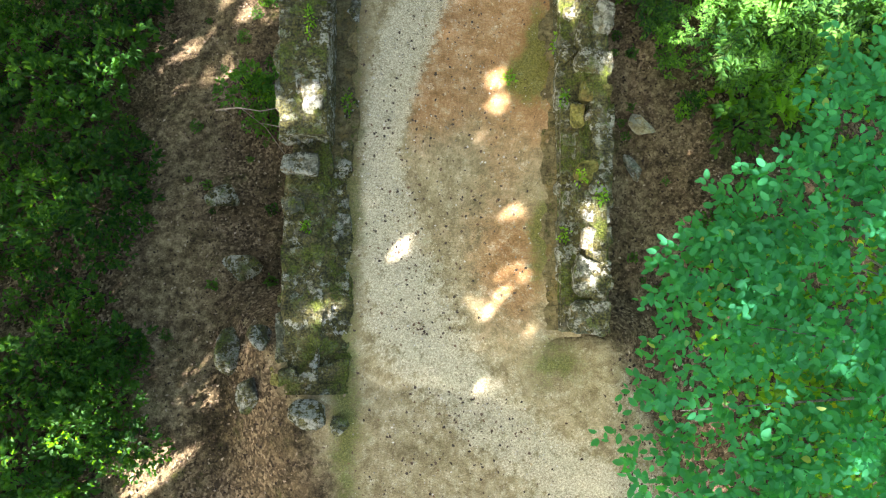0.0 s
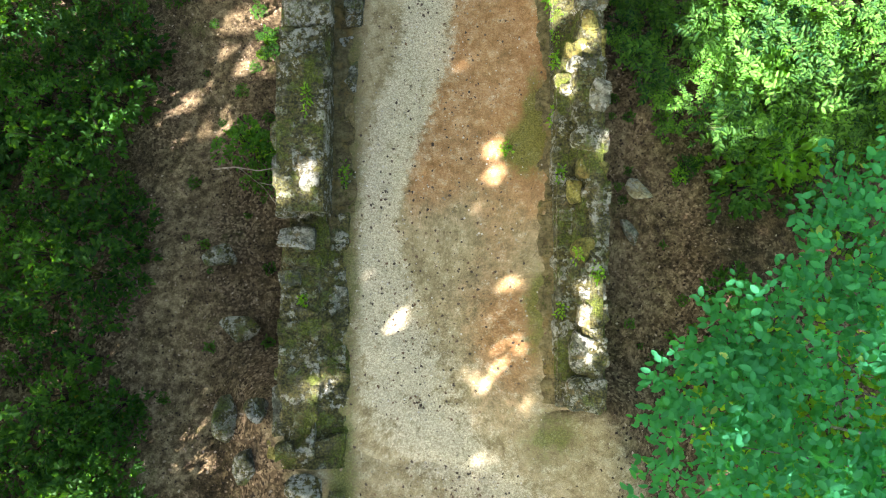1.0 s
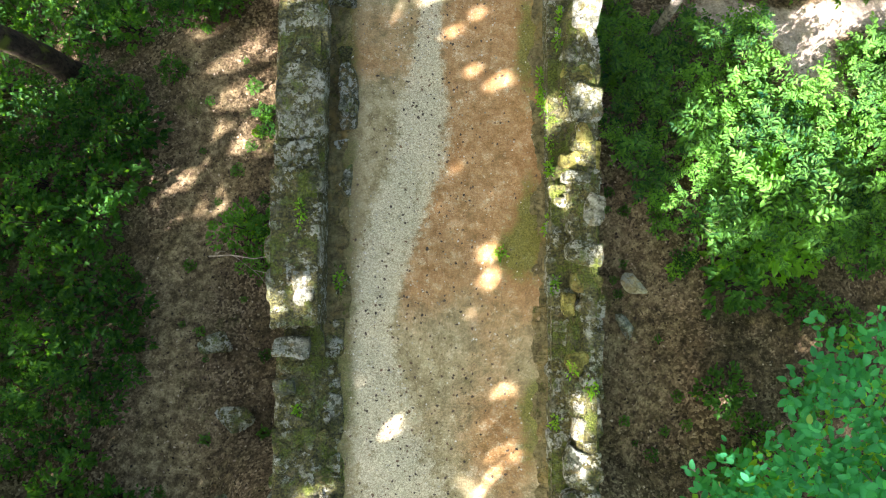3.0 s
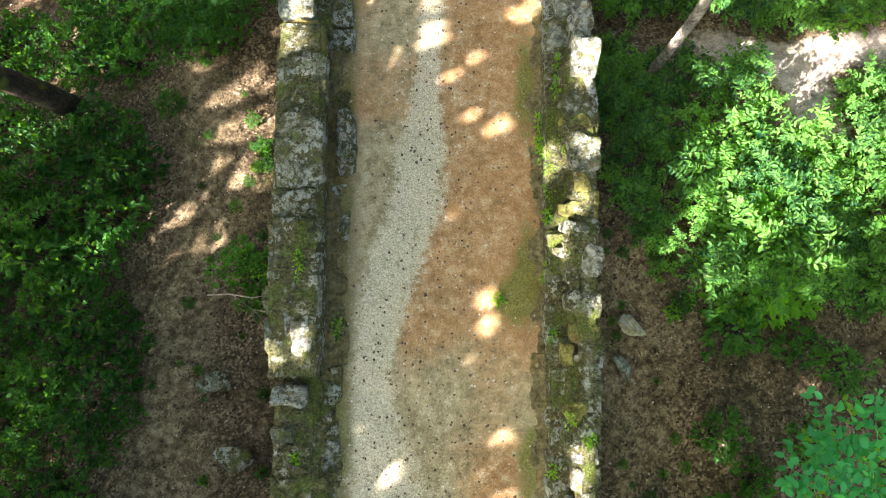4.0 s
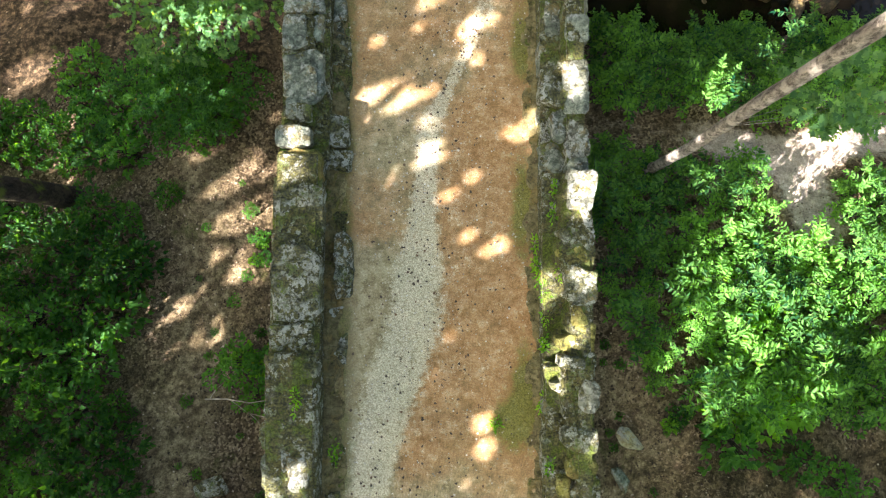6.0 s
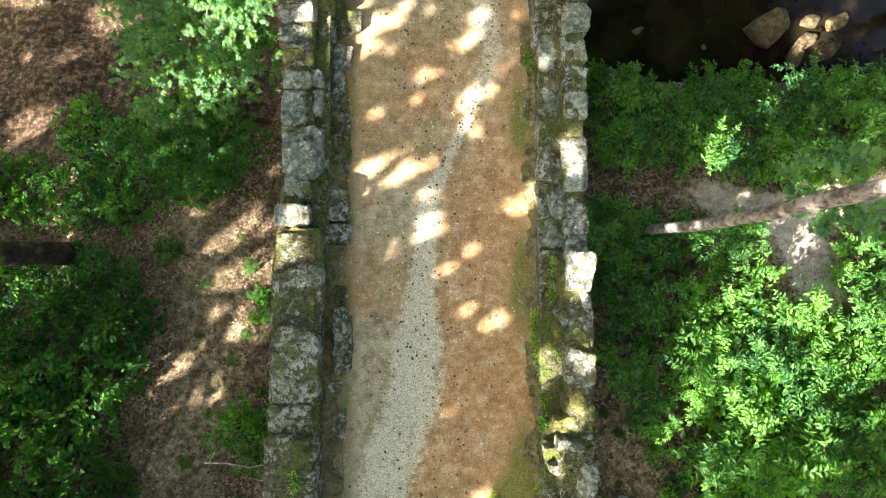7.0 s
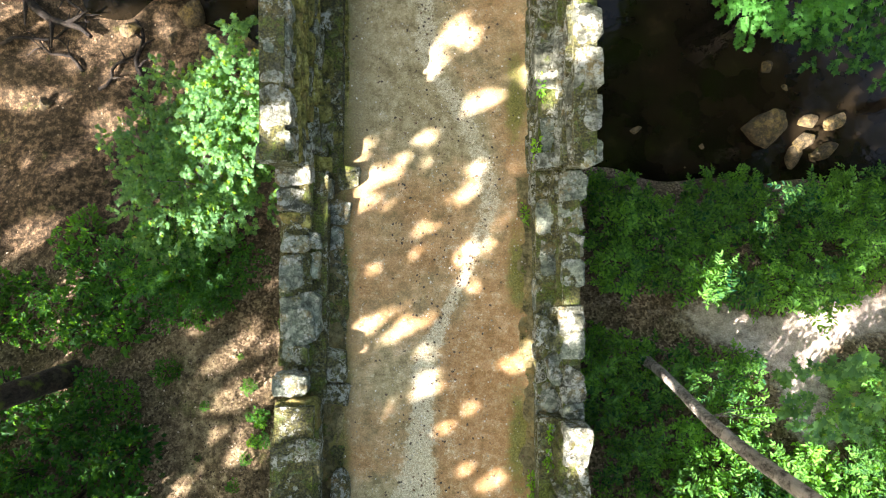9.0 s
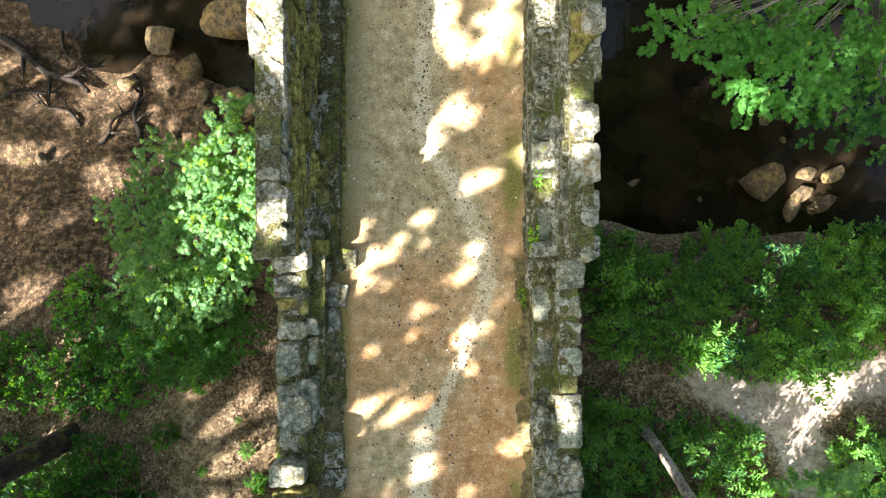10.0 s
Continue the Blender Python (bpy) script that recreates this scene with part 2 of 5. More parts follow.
SLATE = stone_material("pale blue-grey broken stone", 0.02, 0.06, 0.06, ((0.06, 0.07, 0.064), (0.2, 0.225, 0.205), (0.44, 0.46, 0.41)), 0.65)
LEDGE = stone_material("mossy trodden earth", 0.06, 0.08, -0.06, ((0.12, 0.095, 0.05), (0.25, 0.2, 0.11), (0.4, 0.33, 0.19)), 0.25)
DECK, SOIL, WATER = deck_material(), soil_material(), water_material()
FERN = leaf_material("pinnate sumac leaves", (0.005, 0.042, 0.023), (0.09, 0.225, 0.05), 0.5)
SHRUB = leaf_material("dark understorey leaves", (0.007, 0.04, 0.015), (0.048, 0.15, 0.036))
HICKORY = leaf_material("blue-green compound leaves", (0.006, 0.095, 0.05), (0.03, 0.195, 0.095), 0.7)
MAPLE = leaf_material("lobed mid-green leaves", (0.012, 0.056, 0.032), (0.095, 0.205, 0.085))
# leaf green with sunlight put into it, for lower crown and saplings; weeds too
YELLOW = leaf_material("yellow-green leaves", (0.045, 0.15, 0.025), (0.13, 0.31, 0.05))
CANOPY = leaf_material("high canopy leaves", (0.02, 0.07, 0.012), (0.05, 0.13, 0.025), 0.5, 0.15)
BARK = bark_material("grey bark with blotches and painted dapples", (0.05, 0.044, 0.034), (0.3, 0.275, 0.23))
DARKBARK = bark_material("dark mossy bark", (0.012, 0.009, 0.007), (0.05, 0.038, 0.027), 0.08)
GREENSTEM = bark_material("green plant stem", (0.03, 0.06, 0.015), (0.09, 0.15, 0.04))
DEADWOOD = bark_material("dark dead wood", (0.006, 0.005, 0.004), (0.026, 0.021, 0.016))
TWIG = bark_material("dry pale twig", (0.26, 0.21, 0.16), (0.56, 0.48, 0.39))
DEAD = scrap_material("dead brown leaf scraps", [(0.0, (0.05, 0.04, 0.03)), (0.6, (0.11, 0.082, 0.06)), (0.93, (0.17, 0.1, 0.055)), (1.0, (0.45, 0.36, 0.2))])
DRY = scrap_material("dry pinkish leaf litter", [(0.0, (0.015, 0.011, 0.008)), (0.45, (0.062, 0.042, 0.026)), (0.8, (0.195, 0.138, 0.085)), (0.92, (0.32, 0.25, 0.18)), (1.0, (0.52, 0.43, 0.32))])
PEBBLE = scrap_material("small pale pebbles", [(0.0, (0.22, 0.2, 0.15)), (0.6, (0.45, 0.42, 0.34)), (1.0, (0.75, 0.72, 0.64))])


# ---- mesh helpers ----
def part(name, mesh, mat, parent=None, label=""):
    """Links a bmesh or a mesh as one object under a thing or a part."""
    if isinstance(mesh, bmesh.types.BMesh):
        bm, mesh = mesh, bpy.data.meshes.new(name)
        bm.to_mesh(mesh)
        bm.free()
    if mat and not mesh.materials:
        mesh.materials.append(mat)
    ob = new(name, mesh)
    ob.parent = parent
    return tagged(ob, label)


def from_arrays(name, verts, faces, smooth=False):
    """A mesh from an array of places and an array of equal-sided faces."""
    me = bpy.data.meshes.new(name)
    verts, faces = np.asarray(verts, np.float32), np.asarray(faces, np.int32)
    me.vertices.add(len(verts))
    me.vertices.foreach_set("co", verts.ravel())
    n, k = faces.shape
    me.loops.add(n * k)
    me.loops.foreach_set("vertex_index", faces.ravel())
    me.polygons.add(n)
    me.polygons.foreach_set("loop_start", np.arange(0, n * k, k, dtype=np.int32))
    me.polygons.foreach_set("loop_total", np.full(n, k, np.int32))
    me.update(calc_edges=True)
    if smooth:
        me.polygons.foreach_set("use_smooth", np.ones(n, bool))
    return me


def unit(v):
    return v / np.maximum(np.linalg.norm(v, axis=-1, keepdims=True), 1e-6)


def blades(base, along, face, length, width, fold=0.25):
    """Arrays of leaf blades: six points each, two quads folded at the midrib."""
    along = unit(along)
    side = unit(np.cross(along, face))
    up = np.cross(side, along)
    length, width = np.asarray(length)[:, None], np.asarray(width)[:, None]
    tip = base + along * length - up * length * 0.12
    a, c = base + along * length * 0.3, base + along * length * 0.68
    pts = [base, a + side * width * 0.48 + up * width * fold, c + side * width * 0.4 + up * width * fold, tip,
           c - side * width * 0.4 + up * width * fold, a - side * width * 0.48 + up * width * fold]
    v = np.stack(pts, 1).reshape(-1, 3)
    k = np.arange(len(base))[:, None] * 6
    f = np.concatenate([k + np.array([[0, 1, 2, 3]]), k + np.array([[0, 3, 4, 5]])])
    return v, f


def ovals(base, along, face, length, width):
    """Arrays of rounded oval leaves: nine points each, four quads folded at the midrib."""
    along = unit(along)
    side = unit(np.cross(along, face))
    up = np.cross(side, along)
    L, W = np.asarray(length)[:, None], np.asarray(width)[:, None]
    out = [base] + [base + along * L * a + side * W * w + up * W * abs(w) * 0.3 - up * L * 0.12 * a * a for a, w in
                    ((0.18, 0.36), (0.5, 0.5), (0.8, 0.33), (1.0, 0.0), (0.8, -0.33), (0.5, -0.5), (0.18, -0.36), (0.5, 0.0))]
    k = np.arange(len(base))[:, None] * 9
    f = np.concatenate([k + np.array([q]) for q in ([0, 1, 2, 8], [8, 2, 3, 4], [0, 8, 6, 7], [8, 4, 5, 6])])
    return np.stack(out, 1).reshape(-1, 3), f


def lobed(base, along, face, length):
    """Arrays of five-lobed leaves: eleven rim points as five quads from the stalk."""
    along = unit(along)
    side = unit(np.cross(along, face))
    up = np.cross(side, along)
    rim = [(0.0, 0.0), (0.5, -0.05), (0.28, 0.28), (0.62, 0.55), (0.24, 0.6), (0.0, 1.05), (-0.24, 0.6), (-0.62, 0.55), (-0.28, 0.28), (-0.5, -0.05), (0.0, 0.3)]
    L = np.asarray(length)[:, None]
    v = np.stack([base + (side * s + along * a - up * 0.18 * (a * a + s * s)) * L for s, a in rim], 1).reshape(-1, 3)
    k = np.arange(len(base))[:, None] * 11
    f = np.concatenate([k + np.array([q]) for q in ([0, 1, 2, 10], [10, 2, 3, 4], [10, 4, 5, 6], [10, 6, 7, 8], [10, 8, 9, 0])])
    return v, f


def tube(bm, pts, radii, sides=8):
    """A tapered tube along points, with both ends closed."""
    rings, n = [], len(pts)
    for i, (p, r) in enumerate(zip(pts, radii)):
        d = (Vector(pts[min(i + 1, n - 1)]) - Vector(pts[max(i - 1, 0)])).normalized()
        x = d.orthogonal().normalized() if abs(d.z) < 0.95 else (Vector((0, 1, 0)) - d * d.y).normalized()
        y = d.cross(x)
        rings.append([bm.verts.new(Vector(p) + (x * math.cos(a) + y * math.sin(a)) * r * (1 + 0.16 * noise.noise(Vector(p) * 3 + (x * math.cos(a) + y * math.sin(a)) * 1.5)))
                      for a in (2 * math.pi * k / sides for k in range(sides))])
    for a, b in zip(rings, rings[1:]):
        for k in range(sides):
            bm.faces.new((a[k], a[(k + 1) % sides], b[(k + 1) % sides], b[k])).smooth = True
    bm.faces.new(rings[0][::-1])
    bm.faces.new(rings[-1])


def thing(name, at, label, category, group="", turn=0.0):
    ob = new(name)
    ob.matrix_basis = pose(*at, 0, 0, turn)
    ob.empty_display_size = 0.2
    return tagged(ob, label, category, group)


# ---- the lie of the land ----
def smooth(a, b, v):
    t = np.clip((np.asarray(v, float) - a) / (b - a), 0, 1)
    return t * t * (3 - 2 * t)


def road_z(y):
    return -0.62 - 0.098 * np.clip(y, -12, 16)


LEFT_Y, LEFT_Z = (-30, -8, -3, -1.6, 0.9, 2, 4.2, 6.4, 9, 11, 14, 16.5, 23, 28, 40), (0.5, -0.6, -1.5, -2.2, -2.95, -3.6, -4.2, -4.8, -5.5, -6.3, -7.5, -7.8, -7.7, -5.5, -3.5)
RIGHT_Y, RIGHT_Z = (-30, -8, -3, -1, 2, 4.3, 6.6, 8.7, 10.5, 12.2, 13.4, 17, 20.5, 25, 40), (0.5, -0.4, -0.9, -1.6, -2.1, -2.45, -3.35, -4.5, -5.3, -7.2, -8.3, -8.4, -8.2, -6.5, -3.5)


def creek_y(x):
    return 16.6 - 0.3 * np.clip(x, -3, 14) + 0.42 * np.clip(-3 - x, 0, 12)


def ground_z(x, y):
    x, y = np.asarray(x, float), np.asarray(y, float)
    left, right = np.interp(y, LEFT_Y, LEFT_Z), np.interp(y, RIGHT_Y, RIGHT_Z)
    z = left + (right - left) * smooth(-2.6, 2.8, x)
    z = z + 0.16 * np.sin(0.9 * x + 1.3) * np.cos(0.7 * y) + 0.07 * np.sin(2.3 * x + 1.1 * y) + 0.05 * np.cos(3.1 * y - 1.7 * x)
    z = z - 0.7 * np.exp(-((y - creek_y(x)) / 2.0) ** 2)
    on_road = (1 - smooth(-1.6, -0.7, y)) * smooth(-4.6, -2.8, x + 0.3 * np.minimum(y + 2, 0)) * (1 - smooth(2.8, 4.6, x))
    bed = road_z(y) - 0.03 - 0.06 * np.exp(-(((x - 0.3) / 1.2) ** 2)) * smooth(-2.6, -1.4, y)
    return z + (bed - z) * on_road


def axis(lo, hi, fine):
    """Fine steps in the middle and growing ones out to the horizon."""
    mid = np.arange(lo, hi + fine / 2, fine)
    far = np.cumsum(fine * 1.25 ** np.arange(1, 34))
    return np.concatenate([lo - far[::-1], mid, hi + far])


def sheet(name, xs, ys, height):
    X, Y = np.meshgrid(xs, ys)
    v = np.stack([X, Y, height(X, Y)], -1).reshape(-1, 3)
    n = len(xs)
    a = (np.arange(len(ys) - 1)[:, None] * n + np.arange(n - 1)).ravel()
    return from_arrays(name, v, np.stack([a, a + 1, a + n + 1, a + n], 1), True), v


def mark(me, name, values):
    me.attributes.new(name, "FLOAT", "POINT").data.foreach_set("value", np.asarray(values, np.float32))


# the strip of washed grit on the road, past y 14 a pale line painted along the wall's shadow edge: y, middle x, half
# width
GRIT = [(-8, 6.5, 1.2), (-4.0, 2.45, 0.75), (-3.1, 1.05, 0.6), (-2.1, 0.0, 0.6), (-1.2, -0.6, 0.62), (-0.2, -0.84, 0.55), (0.8, -1.03, 0.45), (1.8, -1.12, 0.36),
        (2.8, -0.95, 0.45), (3.8, -0.61, 0.5), (4.9, -0.26, 0.5), (5.7, -0.2, 0.46), (6.5, -0.14, 0.3), (7.6, -0.07, 0.21), (8.6, -0.03, 0.22), (9.4, 0.38, 0.12),
        (10.3, 0.82, 0.13), (11.5, 1.25, 0.2), (12.3, 1.1, 0.2), (13.4, 0.65, 0.18), (14.4, 0.0, 0.2), (16.2, -0.05, 0.16), (17.4, 0.15, 0.16), (24, 0.3, 0.2)]


def grit_at(x, y):
    gy, gx, gw = zip(*GRIT)
    d = (x - np.interp(y, gy, gx)) / np.interp(y, gy, gw)
    soft = 1 - smooth(-1.5, 2.0, y)
    return (1 - smooth(0.55 - 0.35 * soft, np.where(d < 0, 1.5, 1.35) + 0.7 * soft, np.abs(d))) * (1 - 0.3 * smooth(8.5, 10, y))


def trail_y(x):
    """The foot trail beyond the right parapet."""
    return np.interp(x, (3, 4.2, 6.5, 8.3, 10, 14), (9.4, 9.3, 8.9, 8.3, 8.9, 9.2))


def mark_earth(me, x, y):
    """Where the road is clay, grit, moss or damp."""
    gy, gx, gw = zip(*GRIT)
    d = x - np.interp(y, gy, gx)
    mark(me, "grit", np.clip(grit_at(x, y) + 0.04 * (1 - smooth(0.3, 1.1, -d)) * (d < 0) + 0.14 * (1 - smooth(-1.5, 1.8, y)), 0, 1))
    clay = smooth(0.1, 0.6, d) * smooth(0.6, 3.2, y) * (1 - 0.15 * smooth(8.5, 10, y) - 0.35 * smooth(12, 14, y)) + smooth(5.6, 6.8, y) * (1 - smooth(7.4, 8.4, y)) * 0.7 * (1 - smooth(0, 0.5, x))
    clay = clay + smooth(7.6, 9.4, y) * 0.75 * (1 - smooth(11.5, 13.5, y)) * (1 - smooth(0, 0.6, d))
    clay = clay + np.exp(-((x - 1.15) / 0.75) ** 2 - ((y + 0.3) / 1.7) ** 2)
    mark(me, "clay", np.clip(clay, 0, 1))
    moss = 0.9 * np.exp(-((x - 1.35) / 0.3) ** 2 - ((y - 3.1) / 0.5) ** 2) + 0.95 * np.exp(-((x - 1.75) / 0.28) ** 2) * (0.55 + 0.45 * np.sin(1.9 * y + 1)) * smooth(-1.8, -0.8, y) + 0.75 * np.exp(-((x + 1.7) / 0.3) ** 2) + 0.1 + 0.9 * np.exp(-((x - 1.9) / 0.7) ** 2 - ((y + 2.0) / 0.5) ** 2)
    mark(me, "moss", np.clip(moss, 0, 1))
    mark(me, "damp", 1.0 * np.exp(-((x + 1.62) / (0.34 + 0.25 * smooth(11.5, 12.5, y))) ** 2) * smooth(-2.0, -1.0, y))


def build_ground():
    me, v = sheet("ground", axis(-15, 15, 0.18), axis(-9, 24, 0.18), ground_z)
    x, y = v[:, 0], v[:, 1]
    trail = np.exp(-((x + 5.6 + 0.25 * np.sin(y)) / 1.1) ** 2) * (1 - smooth(7.5, 10, y))
    trail2 = 1.3 * np.exp(-((y - trail_y(x)) / 0.5) ** 2) * smooth(2.5, 4, x) + 1.3 * np.exp(-((x - 8.6) / 0.65) ** 2) * smooth(5.8, 6.8, y) * (1 - smooth(8.4, 9.2, y))
    strip = smooth(2.9, 3.3, x) * (1 - smooth(4.3, 5.6, x)) * smooth(-2, 0, y) * (1 - smooth(4, 6, y))
    mark(me, "path", np.clip(trail * 0.9 + 0.55 * strip, 0, 1))
    # pale bare trail, full only where the sun patch lies: light put into colour
    mark(me, "sunlit_sand", np.clip(trail2 * (0.3 + 0.7 * smooth(5.8, 7.0, x)), 0, 1))
    mark(me, "bank", smooth(9.5, 11, y) * (1 - smooth(-5, -3.5, x)) * (1 - 0.1 * smooth(14.5, 16.5, y - 0.25 * (x + 8))))
    road = (1 - smooth(-1.8, -1.3, y)) * smooth(-3.6, -2.2, x + 0.5 * (y + 2)) * (1 - smooth(2.6, 3.9, x + 0.4 * (y + 2)))
    mark(me, "road", road)
    mark_earth(me, x, y)
    tagged(part("ground", me, SOIL), "woodland soil with dry leaf litter sloping to a creek", "ground", kind="structure")


def build_road():
    me, v = sheet("road", np.arange(-2.3, 2.45, 0.05), np.arange(-2.75, 30, 0.05),
                  lambda x, y: road_z(y) + 0.012 * np.sin(3 * x + y) + 0.01 * np.sin(5 * y + 2 * x) - 0.05 * np.exp(-(((x - 0.3) / 1.2) ** 2)) * smooth(-2.4, -0.8, y) - 0.018 * (1 - smooth(-2.2, -1.2, y)) - 0.14 * smooth(1.75, 2.25, np.abs(x + 0.1 * np.sin(3 * y))) * (1 - smooth(-1.75, -1.35, y)) - 0.03 * (1 - smooth(-2.75, -2.2, y + 0.12 * np.sin(2.3 * x) + 0.07 * np.sin(6.1 * x))))
    x, y = v[:, 0], v[:, 1]
    mark_earth(me, x, y)
    tagged(part("road", me, DECK), "trodden orange earth road with pale grit strip", "road", kind="structure")


def build_water():
    xs = np.linspace(-40, 40, 60)
    me, _ = sheet("water", xs, np.linspace(11, 26, 20), lambda x, y: np.full_like(x, -8.02))
    tagged(part("water", me, WATER), "dark shallow creek water under the bridge", "water", kind="structure")


build_ground()
build_road()
build_water()


# ---- the bridge ----
def bridge_body():
    """The masonry under the road, with a pointed arch over the creek."""
    prof = [(30, -9.5), (30, float(road_z(30)) - 0.12)] + [(float(y), float(road_z(y)) - 0.12) for y in np.arange(16, -1.9, -1.0)] + [(-1.7, -9.5), (13.6, -9.5)]
    for k in range(1, 10):
        a = k / 9
        prof.append((13.6 + 2.4 * (1 - math.cos(a * math.pi / 2.2)) / (1 - math.cos(math.pi / 2.2)), -9.5 + 5.4 * math.sin(a * math.pi / 2.2) / math.sin(math.pi / 2.2)))
    for k in range(8, -1, -1):
        a = k / 9
        prof.append((18.4 - 2.4 * (1 - math.cos(a * math.pi / 2.2)) / (1 - math.cos(math.pi / 2.2)), -9.5 + 5.4 * math.sin(a * math.pi / 2.2) / math.sin(math.pi / 2.2)))
    bm = bmesh.new()
    l, r = [bm.verts.new((-2.62, y, z)) for y, z in prof], [bm.verts.new((2.74, y, z)) for y, z in prof]
    bm.faces.new(l)
    bm.faces.new(r[::-1])
    for i in range(len(prof)):
        j = (i + 1) % len(prof)
        bm.faces.new((l[j], l[i], r[i], r[j]))
    bmesh.ops.recalc_face_normals(bm, faces=bm.faces)
    bmesh.ops.triangulate(bm, faces=[f for f in bm.faces if len(f.verts) > 4])
    tagged(part("bridge_wall", bm, FILL), "old stone masonry of a bridge with pointed arch", "bridge", kind="structure")


def stone_mesh(seed, round_=7.0, rough=0.09):
    """A squared field stone of unit size with worn edges and an uneven face."""
    bm = bmesh.new()
    bmesh.ops.create_cube(bm, size=1.0)
    bmesh.ops.subdivide_edges(bm, edges=bm.edges, cuts=3, use_grid_fill=True)
    off = Vector((seed * 3.7, seed * 1.9, seed * 5.1))
    shear, taper = (random.random() - 0.5) * 0.22, (random.random() - 0.5) * 0.3
    for v in bm.verts:
        p = v.co * 2
        n = (abs(p.x) ** round_ + abs(p.y) ** round_ + abs(p.z) ** round_) ** (1 / round_)
        p = p / max(n, 1e-6) * max(abs(p.x), abs(p.y), abs(p.z))
        d = noise.noise(p * 0.9 + off) * rough * 1.8 + noise.noise(p * 2.7 + off) * rough
        p = p * (1 + d)
        p.x, p.y = p.x * (1 + taper * p.y * 0.5), p.y + shear * p.x
        v.co = p * 0.5
    for f in bm.faces:
        f.smooth = True
    me = bpy.data.meshes.new("stone")
    bm.to_mesh(me)
    bm.free()
    return me


STONES = {m: [stone_mesh(11 * i + k) for k in range(9)] for i, m in enumerate(("mossy", "grey", "pale", "olive"))}
for key, mat in (("mossy", MOSSY), ("grey", GREY), ("pale", PALE), ("olive", OLIVE)):
    for me in STONES[key]:
        me.materials.append(mat)
rnd = random.Random(7)


def lay(wall, kind, x0, x1, y0, y1, z0, z1, wild=1.0):
    """One stone that fills the given room in a wall."""
    ob = new("stone", rnd.choice(STONES[kind]))
    ob.parent = wall
    s = (x1 - x0, y1 - y0, z1 - z0)
    m = pose((x0 + x1) / 2 + rnd.uniform(-0.02, 0.02) * wild, (y0 + y1) / 2, (z0 + z1) / 2, rnd.uniform(-3, 3) * wild, rnd.uniform(-4, 4) * wild, rnd.uniform(-5, 5) * wild)
    ob.matrix_basis = m @ Matrix.Diagonal((s[0] * 1.02, s[1] * 0.98, s[2], 1))
    return ob


def course(wall, kinds, x0, x1, ya, yb, top, long, thick=0.3, wild=1.0, jit=0.04):
    """A row of stones from ya to yb; top(y) is the height of its upper face, long the range of their lengths."""
    y = ya
    while y < yb - 0.12:
        n = min(rnd.uniform(*long), yb - y)
        if yb - y - n < 0.15:
            n = yb - y
        z = top(y + n / 2) + rnd.uniform(-jit, jit)
        d = rnd.uniform(-0.045, 0.045) * wild
        lay(wall, rnd.choice(kinds), x0 + (d if x0 > 0 else 0), x1 + (d if x0 < 0 else 0), y + 0.008, y + n - 0.008, z - thick, z, wild)
        y += n


def clip(poly, a, b, c):
    """The part of a flat polygon where a * x + b * y <= c."""
    out = []
    for i, p in enumerate(poly):
        q = poly[(i + 1) % len(poly)]
        u, v = a * p[0] + b * p[1] - c, a * q[0] + b * q[1] - c
        if u <= 0:
            out.append(p)
        if u * v < 0:
            t = u / (u - v)
            out.append((p[0] + (q[0] - p[0]) * t, p[1] + (q[1] - p[1]) * t))
    return out


def drift(x, y):
    """Joints wander: the same shift for all stones that meet at a place."""
    p, q = Vector((x, y, 3.0)), Vector((x, y, 9.0))
    return (0.04 * noise.noise(p * 2.3) + 0.03 * noise.noise(p * 6.5), 0.09 * noise.noise(q * 2.3) + 0.04 * noise.noise(q * 6.5))


